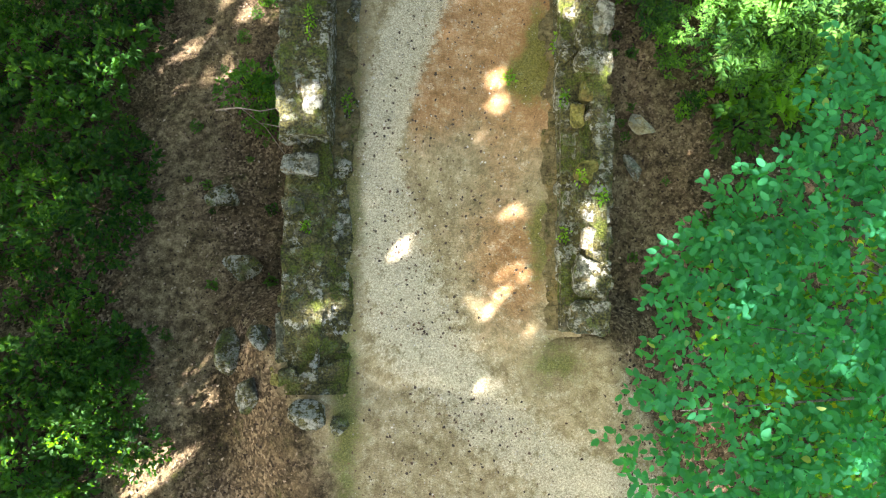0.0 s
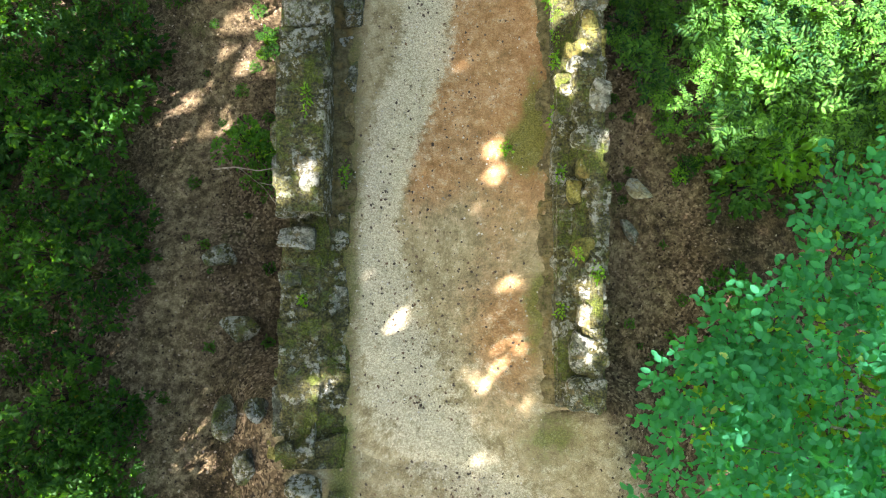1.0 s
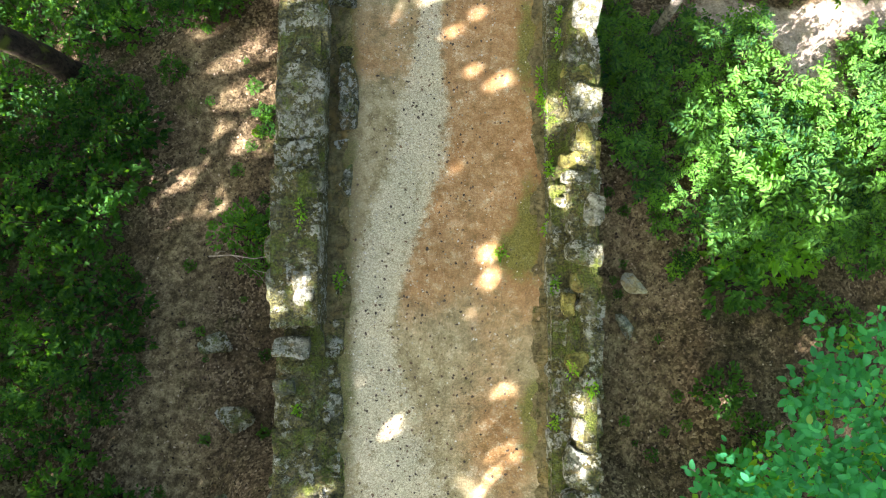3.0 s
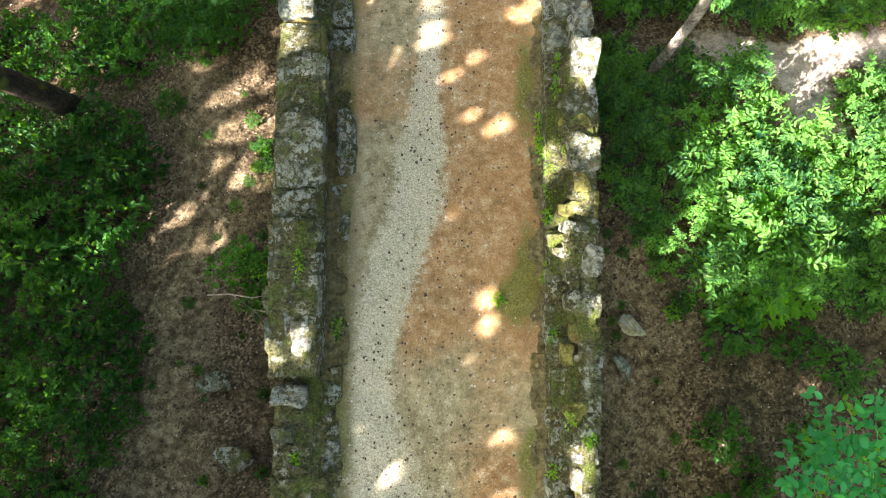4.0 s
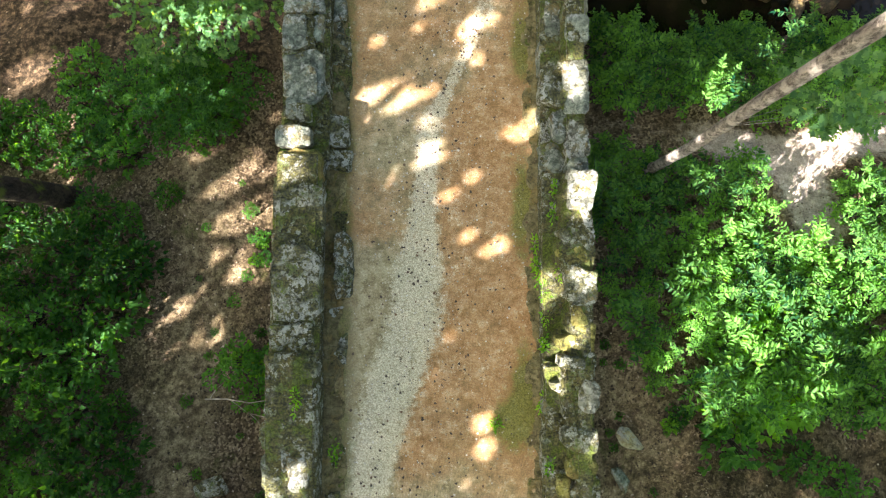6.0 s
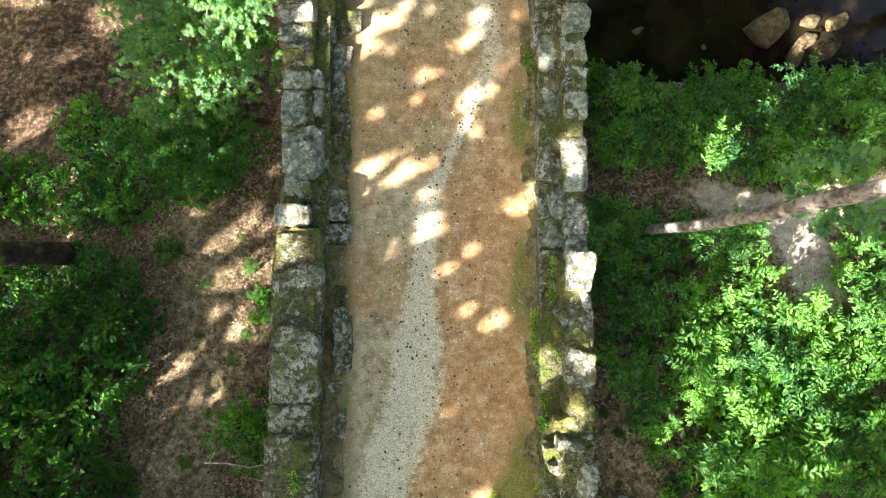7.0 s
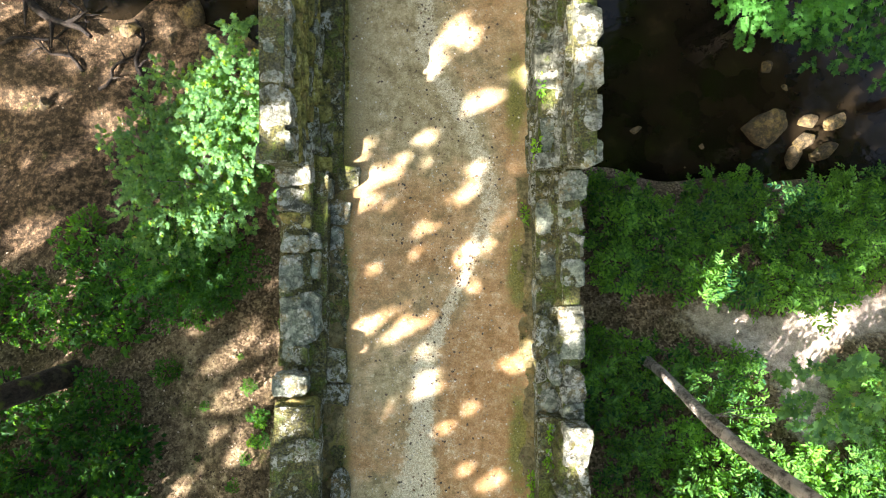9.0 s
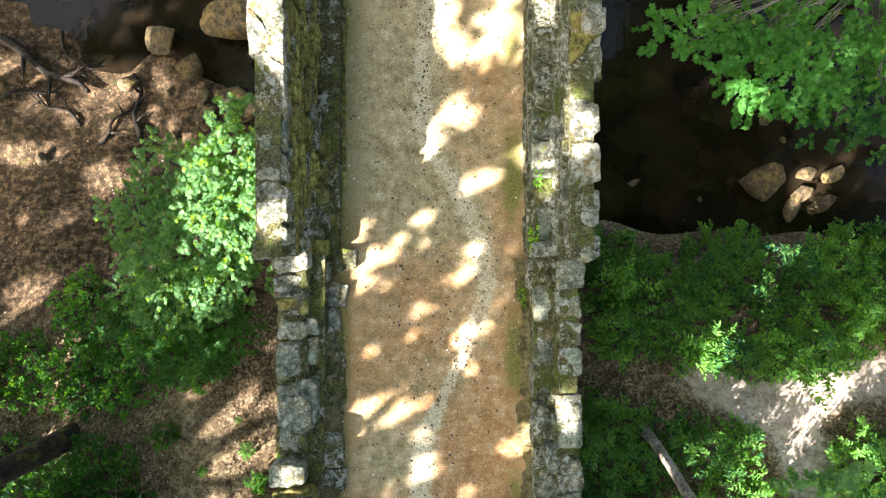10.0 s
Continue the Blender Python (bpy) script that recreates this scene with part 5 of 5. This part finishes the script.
far_bank_tree(9.5, 18.2, [(7.0, 15.5, -1.9, 1.9, 1.0, 0.6, 190), (9.0, 17.2, -1.5, 2.4, 2.0, 0.9, 260), (5.3, 17.6, -0.6, 1.5, 1.0, 0.5, 70), (10.5, 14.6, -3.0, 1.4, 0.9, 0.5, 60), (8.6, 15.0, -2.4, 1.4, 0.8, 0.5, 110), (6.6, 16.4, -1.8, 1.3, 0.9, 0.5, 110), (5.0, 16.3, -1.4, 0.9, 0.5, 0.3, 40), (9.4, 15.8, -2.2, 1.5, 1.0, 0.6, 90)], "creekside tree with overhanging green lobed leaves")


# ---- the tall trees that shade the place ----
# openings of the canopy, where the sun comes through: middle and half axes, on the level z = 0 along the rays
ROAD_GAPS = [(-1.47, -0.47, 0.24, 0.24), (0.61, 0.12, 0.3, 0.2), (0.94, -1.79, 0.24, 0.27), (0.12, -1.39, 0.34, 0.25), (0.05, 2.21, 0.35, 0.37), (-0.32, 1.4, 0.14, 0.1),
             (-0.04, 5.35, 0.32, 0.2), (-2.3, 7.84, 0.24, 0.15), (0.43, 7.56, 0.48, 0.28), (-1.44, 7.45, 0.22, 0.16), (-1.44, 7.01, 0.34, 0.27), (-1.1, 6.27, 0.25, 0.16),
             (-0.52, 5.6, 0.23, 0.16), (-2.1, 6.68, 0.27, 0.07), (-0.57, 3.79, 0.12, 0.12)]
STEP_GAPS = [(-3.0, 10.48, 0.24, 0.4), (-1.95, 11.43, 0.33, 0.18), (-2.41, 11.06, 0.24, 0.18), (-1.12, 10.37, 0.42, 0.2), (-1.77, 9.85, 0.38, 0.15), (-1.83, 9.38, 0.27, 0.11),
             (-0.53, 9.48, 0.22, 0.13), (-0.87, 8.87, 0.22, 0.26), (-2.81, 8.0, 0.37, 0.13), (-0.69, 14.95, 0.55, 0.55), (-1.27, 14.46, 0.3, 0.3), (-1.55, 13.37, 0.45, 0.35),
             (-1.85, 12.79, 0.36, 0.4), (-1.91, 15.3, 0.34, 1.1), (-0.87, 12.15, 0.5, 0.18), (-0.02, 12.63, 0.24, 0.27), (-0.39, 13.64, 0.34, 0.34), (-0.7, 16.2, 0.6, 0.6)]
WALL_GAPS = [(1.89, 4.02, 0.27, 0.25), (2.3, 4.68, 0.21, 0.16), (-2.16, 2.39, 0.12, 0.2), (-2.7, 2.28, 0.12, 0.12), (-2.54, -1.33, 0.14, 0.11), (2.53, -0.23, 0.12, 0.24),
             (1.49, 5.14, 0.15, 0.22), (2.49, 0.21, 0.11, 0.14), (-2.91, 7.43, 0.2, 0.31), (2.34, 7.05, 0.25, 0.31), (1.24, 4.94, 0.13, 0.22), (2.59, 14.26, 0.34, 0.45),
             (1.44, 13.08, 0.2, 0.48), (-2.33, 15.89, 0.3, 0.75), (-2.3, 12.74, 0.2, 0.26), (-3.35, 11.34, 0.25, 0.12), (-3.25, 11.08, 0.22, 0.13), (1.39, 15.99, 0.2, 0.25)]
WOOD_GAPS = [(-9.15, 3.0, 0.42, 0.62), (-9.8, 1.16, 0.37, 0.27), (4.45, 5.4, 0.62, 0.55), (4.3, 4.85, 0.52, 0.9), (4.75, 3.9, 0.35, 0.5), (5.95, 4.75, 0.9, 0.68), (6.3, 3.7, 0.4, 0.25), (3.2, 4.5, 0.16, 0.13), (3.45, 3.6, 0.14, 0.2), (3.0, 3.0, 0.18, 0.14), (4.1, 2.7, 0.2, 0.16),
             (-15.94, 5.44, 0.73, 0.29), (2.64, 5.69, 0.53, 0.21), (-10.97, 1.62, 0.82, 0.19), (-10.3, 4.4, 0.3, 0.4), (2.47, 0.61, 0.23, 0.23),
             (-17.26, 6.46, 0.75, 0.3), (-16.93, 8.94, 0.64, 0.32), (-19.56, 9.61, 1.0, 0.27), (-6.5, 11.7, 0.8, 1.5), (-6.2, 10.0, 0.5, 0.9), (-7.2, 11.2, 0.42, 0.9), (-7.9, 10.2, 0.2, 0.3), (-17.53, 11.46, 0.68, 0.68), (3.2, 8.3, 0.45, 0.4), (4.6, 13.9, 0.3, 0.18)]
EDGE_GAPS = [(3.01, 7.36, 0.2, 0.3), (1.83, 8.8, 0.26, 0.39), (-8.36, 8.99, 0.5, 0.5), (-20.24, 11.97, 1.0, 0.34), (5.3, 4.0, 0.3, 0.5), (-8.43, 3.4, 0.2, 0.4), (9.4, 2.3, 0.6, 0.75), (9.7, 0.4, 0.5, 0.9),
             (-9.7, 3.5, 0.25, 0.4), (-10.05, 2.75, 0.2, 0.15), (-7.3, -5.25, 0.55, 0.34), (-6.5, -5.0, 0.3, 0.25), (-8.2, -5.4, 0.4, 0.25), (-6.3, -4.0, 0.3, 0.18), (-6.9, -3.2, 0.35, 0.22), (-14.51, 3.66, 0.56, 0.28), (-13.91, 3.31, 0.39, 0.39), (-6.96, -3.49, 0.22, 0.34), (-8.0, -3.96, 0.55, 0.22), (-8.99, -4.51, 0.55, 0.22), (-6.7, -2.26, 0.56, 0.37), (-7.95, 1.2, 0.4, 0.36)]


def shade_trees():
    """Tall trees beyond the left bank, unseen but for the first trunk; their crowns reach over towards the bridge and
    let the sun through in places.
    """
    # only the first stands in view; the others are added to carry the leaves
    feet = [(-9.0, 7.5, 0.27), (-15.5, -3.5, 0.3), (-19.0, 4.5, 0.32), (-17.5, 13.5, 0.26), (-13.6, -10.5, 0.28), (-25, 0, 0.3), (-24.5, 10, 0.3), (-31, -6, 0.32), (-32, 3, 0.3), (-23, -13, 0.3), (-30, -16, 0.3)]
    cell = 0.105
    gx, gy = np.meshgrid(np.arange(-21, 11, cell), np.arange(-10, 20, cell))
    n = gx.size
    x0, y0 = gx.ravel() + gen.random(n) * cell * 1.2, gy.ravel() + gen.random(n) * cell * 1.2
    keep = np.ones(n, bool)
    fleck = np.sin(6.1 * x0 + 1.3 * np.sin(4.2 * y0)) * np.sin(5.3 * y0 + 1.6 * np.sin(3.7 * x0))
    xw, yw = x0 + 0.075 * np.sin(8.7 * y0 + 2.1 * np.sin(3.1 * x0)), y0 + 0.06 * np.sin(9.3 * x0 + 1.7 * np.sin(4.3 * y0))
    small = [(gen.uniform(-3, 1.2), gen.uniform(6.5, 12), gen.uniform(0.12, 0.26), gen.uniform(0.06, 0.11)) for _ in range(46)] + [(gen.uniform(-0.8, 1.3), gen.uniform(-3, 5.5), gen.uniform(0.06, 0.12), gen.uniform(0.05, 0.1)) for _ in range(16)] + [(gen.uniform(0.1, 1.2), gen.uniform(-2.2, 0.1), gen.uniform(0.06, 0.12), gen.uniform(0.06, 0.1)) for _ in range(12)] + [(gen.uniform(-11, -8.4), gen.uniform(-4, 4.6), gen.uniform(0.09, 0.22), gen.uniform(0.08, 0.18)) for _ in range(46)] + [(gen.uniform(-20.5, -14.8), gen.uniform(8.0, 14.5), gen.uniform(0.14, 0.42), gen.uniform(0.1, 0.26)) for _ in range(26)] + [(gen.uniform(1.6, 7.5), gen.uniform(6.6, 9.2), gen.uniform(0.08, 0.2), gen.uniform(0.08, 0.16)) for _ in range(22)] + [(gen.uniform(-15.5, -10.2), gen.uniform(4.6, 7.6), gen.uniform(0.1, 0.28), gen.uniform(0.08, 0.2)) for _ in range(26)] + [(gen.uniform(3.0, 7.2), gen.uniform(2.4, 6.2), gen.uniform(0.08, 0.2), gen.uniform(0.08, 0.16)) for _ in range(14)]
    groups = [(ROAD_GAPS, -0.045), (STEP_GAPS, -0.01), (WALL_GAPS, 0.09), (WOOD_GAPS + EDGE_GAPS, 0.0), (small, 0.0)]
    for cx, cy, rx, ry, grow, gap_is_small in [(*gap, grow, gaps is small) for gaps, grow in groups for gap in gaps]:
        wob = 1.24 + 0.3 * np.sin(5 * np.arctan2(y0 - cy, x0 - cx) + cx * 7)
        grow = 0.0 if gap_is_small else 0.17 if cx > 2.9 else 0.05 if -8.5 < cx < -4 else 0.02 if -14 < cx < -4 else 0.07 if cx <= -14 else grow
        rx, ry = max(0.06, rx + grow), max(0.06, ry + grow)
        a = 0.42 if -4 < cx < 1.4 and cy > 5 else 0.0
        dx, dy = xw - cx, yw - cy
        inside = ((dx * math.cos(a) + dy * math.sin(a)) / rx) ** 2 + ((dy * math.cos(a) - dx * math.sin(a)) / ry) ** 2 <= wob
        keep &= ~inside | ((fleck > 0.3) & (rx > 0.25) & (cx < -8.5) & (cx > -14))
    # the woods beside the bridge get a finer flicker than the road
    f = np.sin(3.1 * x0 + 1.7 * np.sin(2.3 * y0)) * np.sin(2.7 * y0 + 1.9 * np.sin(1.9 * x0)) + 0.6 * np.sin(7.3 * x0 + 2 * y0) * np.sin(6.1 * y0 - 3 * x0)
    wood = (x0 < -4.6) | (x0 > 3.2)
    keep &= ~(wood & (f > 0.65 + 0.2 * (x0 > 3.2) + 0.5 * (x0 < -4.6) * (1 - smooth(1.5, 4.5, y0))))
    # stray leaves break up the openings over the road
    keep |= (np.abs(x0 + 0.4) < 1.6) & (gen.random(n) < 0.04)
    x0, y0 = x0[keep], y0[keep]
    n = len(x0)
    h = 10.8 + 3.0 * gen.random(n) + 1.2 * np.sin(x0 * 0.7) * np.cos(y0 * 0.6)
    h = h - 1.5 * smooth(-3.8, -5.5, x0) + 4.0 * smooth(2.5, 7, x0)
    p = np.stack([x0 - KX * h, y0 - KY * h, h], 1)
    rays = np.array([KX, KY, -1.0])
    face = -unit(rays[None]) + gen.normal(size=(n, 3)) * 0.45
    along = np.cross(unit(face), unit(gen.normal(size=(n, 3))))
    L = 0.25 + 0.06 * gen.random(n)
    p = p - unit(along) * L[:, None] * 0.5
    near = np.argmin([(p[:, 0] - a) ** 2 + (p[:, 1] - b) ** 2 for a, b, _ in feet], axis=0)
    for k, (a, b, r) in enumerate(feet):
        z = float(ground_z(a, b))
        ob = thing("shade_tree", (a, b, z), "tall broadleaf tree with dark mossy trunk and high crown", "tree", "tall trees on the bank")
        top = 13 - z
        part("trunk", trunk_mesh([(0, 0, -0.5), (0, 0, 0.3), (0.05, 0.03, 1.5), (-0.1, 0.0, 5), (0.0, 0.1, 9), (0.1, 0, top)], (r * 1.35, r * 1.1, r, r * 0.85, r * 0.6, r * 0.25), 14), DARKBARK, ob)
        m = near == k
        if m.sum():
            q = p[m] - np.array([a, b, z])
            v, f = blades(q, along[m], face[m], L[m], L[m] * 0.72, 0.1)
            part("crown", from_arrays("crown", v, f), CANOPY, ob)
            part("limb", boughs(q, (0, 0.05, top - 5), 9, 0.07), DARKBARK, ob)


shade_trees()


def wood_tree(x, y, z, r):
    """An added tree out of view; its high crown cuts sky light and reflections."""
    ob = thing("wood_tree", (x, y, float(ground_z(x, y))), "added unseen tree whose crown dims sky light and creek reflections", "tree", "trees of the wood")
    g = -ob.location.z
    part("trunk", trunk_mesh([(0, 0, -0.4), (0.1, 0, 3), (-0.1, 0.1, 7), (0, 0, z + g + 1)], (0.3, 0.24, 0.18, 0.07), 12), DARKBARK, ob)
    c = sprays("crown", (0, 0, z + g), (r, r, r * 0.8), 700, 0.6, 0.32, "oval", CANOPY, ob, None, 0.5, 0.6)
    part("limb", boughs(c, (0, 0, z + g - 2.5), 20, 0.07), DARKBARK, ob)


# added crowns, set where they dim the sky over woods, banks and creek
for x, y, z, r in ((14.4, 10.6, 16, 6), (13.0, 19.8, 17, 7), (13.5, 12.5, 16, 5), (23, 17.5, 14, 7.5), (27, 12, 16, 7), (20, 22, 15, 6), (-15, 27, 13, 7), (-9, 31, 13, 7), (-21, 23, 14, 6), (15.0, 8.5, 14, 6.5), (15.5, 2.0, 14.5, 6), (15.5, 15.5, 14.5, 6.5), (-15.5, 17.5, 14, 7), (13.5, 23, 7, 5), (5, 27, 9, 5), (-7, 28, 8, 5), (17, 0.5, 8, 4.5), (16, 21.5, 11, 5), (-11.6, -3.6, 4.3, 2.7)):
    wood_tree(x, y, z, r)


# ---- small loose stuff ----
def road_scraps():
    n = 3000
    y = np.concatenate([gen.uniform(-4.8, 2.5, 1100), gen.uniform(2.5, 20, n - 1100)])
    gy, gx, gw = zip(*GRIT)
    x = np.where(gen.random(n) < 0.2, np.interp(y, gy, gx) + gen.normal(size=n) * np.interp(y, gy, gw) * 0.8, gen.normal(size=n) * 0.95 + 0.1)
    ok = (x > -1.6) & (x < 1.95)
    x, y = x[ok], y[ok]
    n = len(x)
    z = np.where(y > -1.7, road_z(y) - 0.05 * np.exp(-(((x - 0.3) / 1.2) ** 2)), ground_z(x, y)) + 0.016
    a = gen.random(n) * 2 * np.pi
    L = 0.016 + 0.055 * gen.random(n) ** 2
    v, f = blades(np.stack([x, y, z], 1), np.stack([np.cos(a), np.sin(a), gen.normal(size=n) * 0.1 + 0.12], 1), np.array([0, 0, 1.0]) + gen.normal(size=(n, 3)) * 0.3, L, L * 0.7, 0.35)
    tagged(part("fallen_leaves", from_arrays("fallen_leaves", v, f), DEAD), "small dark dead leaves strewn over the road", "leaves", kind="stuff")


def pebbles():
    n = 5200
    y = gen.uniform(-4.8, 20, n)
    gy, gx, gw = zip(*GRIT)
    x = np.where(gen.random(n) < 0.55, np.interp(y, gy, gx) + gen.normal(size=n) * 0.45, gen.uniform(-1.6, 1.95, n))
    ok = (x > -1.6) & (x < 1.95)
    x, y = x[ok], y[ok]
    z = np.where(y > -1.7, road_z(y) - 0.05 * np.exp(-(((x - 0.3) / 1.2) ** 2)), ground_z(x, y)) + 0.006
    r = 0.007 + 0.017 * gen.random(len(x)) ** 3
    o = np.array([(1, 0, 0), (0, 1, 0), (-1, 0, 0), (0, -1, 0), (0, 0, 0.8)])
    v = (np.stack([x, y, z], 1)[:, None] + o[None] * r[:, None, None]).reshape(-1, 3)
    k = np.arange(len(x))[:, None] * 5
    f = np.concatenate([k + np.array([t]) for t in ([0, 1, 4], [1, 2, 4], [2, 3, 4], [3, 0, 4])])
    tagged(part("pebbles", from_arrays("pebbles", v, f), PEBBLE), "small pale pebbles scattered on the road", "pebbles", kind="stuff")


def litter():
    n = 110000
    x, y = gen.uniform(-13, 13, n), gen.uniform(-6, 19, n)
    ok = ((np.abs(x) > 2.9) | (y < -2.4)) & (gen.random(n) < 0.35 + 0.65 * np.exp(-((np.abs(x) - 4.2) / 1.6) ** 2)) & (np.abs(y - creek_y(x)) > 2.4)
    ok &= ~((x > 3) & (np.abs(y - trail_y(x)) < 0.55) & (gen.random(n) < 0.85))
    ok &= ~((y > 10.5) & (x < -3) & (gen.random(n) < 0.72))
    ok &= ~((y < -2) & (x > -2.4) & (x < 3) & (gen.random(n) < 0.9))
    x, y = x[ok], y[ok]
    n = len(x)
    a = gen.random(n) * 2 * np.pi
    L = 0.022 + 0.055 * gen.random(n) ** 2
    v, f = blades(np.stack([x, y, ground_z(x, y) + 0.025], 1), np.stack([np.cos(a), np.sin(a), gen.normal(size=n) * 0.2], 1), np.array([0, 0, 1.0]) + gen.normal(size=(n, 3)) * 0.4, L, L * 0.6, 0.3)
    tagged(part("leaf_litter", from_arrays("leaf_litter", v, f), DRY), "dry pinkish-brown leaf litter on woodland soil", "leaf litter", kind="stuff")


road_scraps()
pebbles()
litter()
for ob in FERNS + SHRUBS + BRIGHT:
    for o in (*ob.children_recursive, ob):
        bpy.data.objects.remove(o)
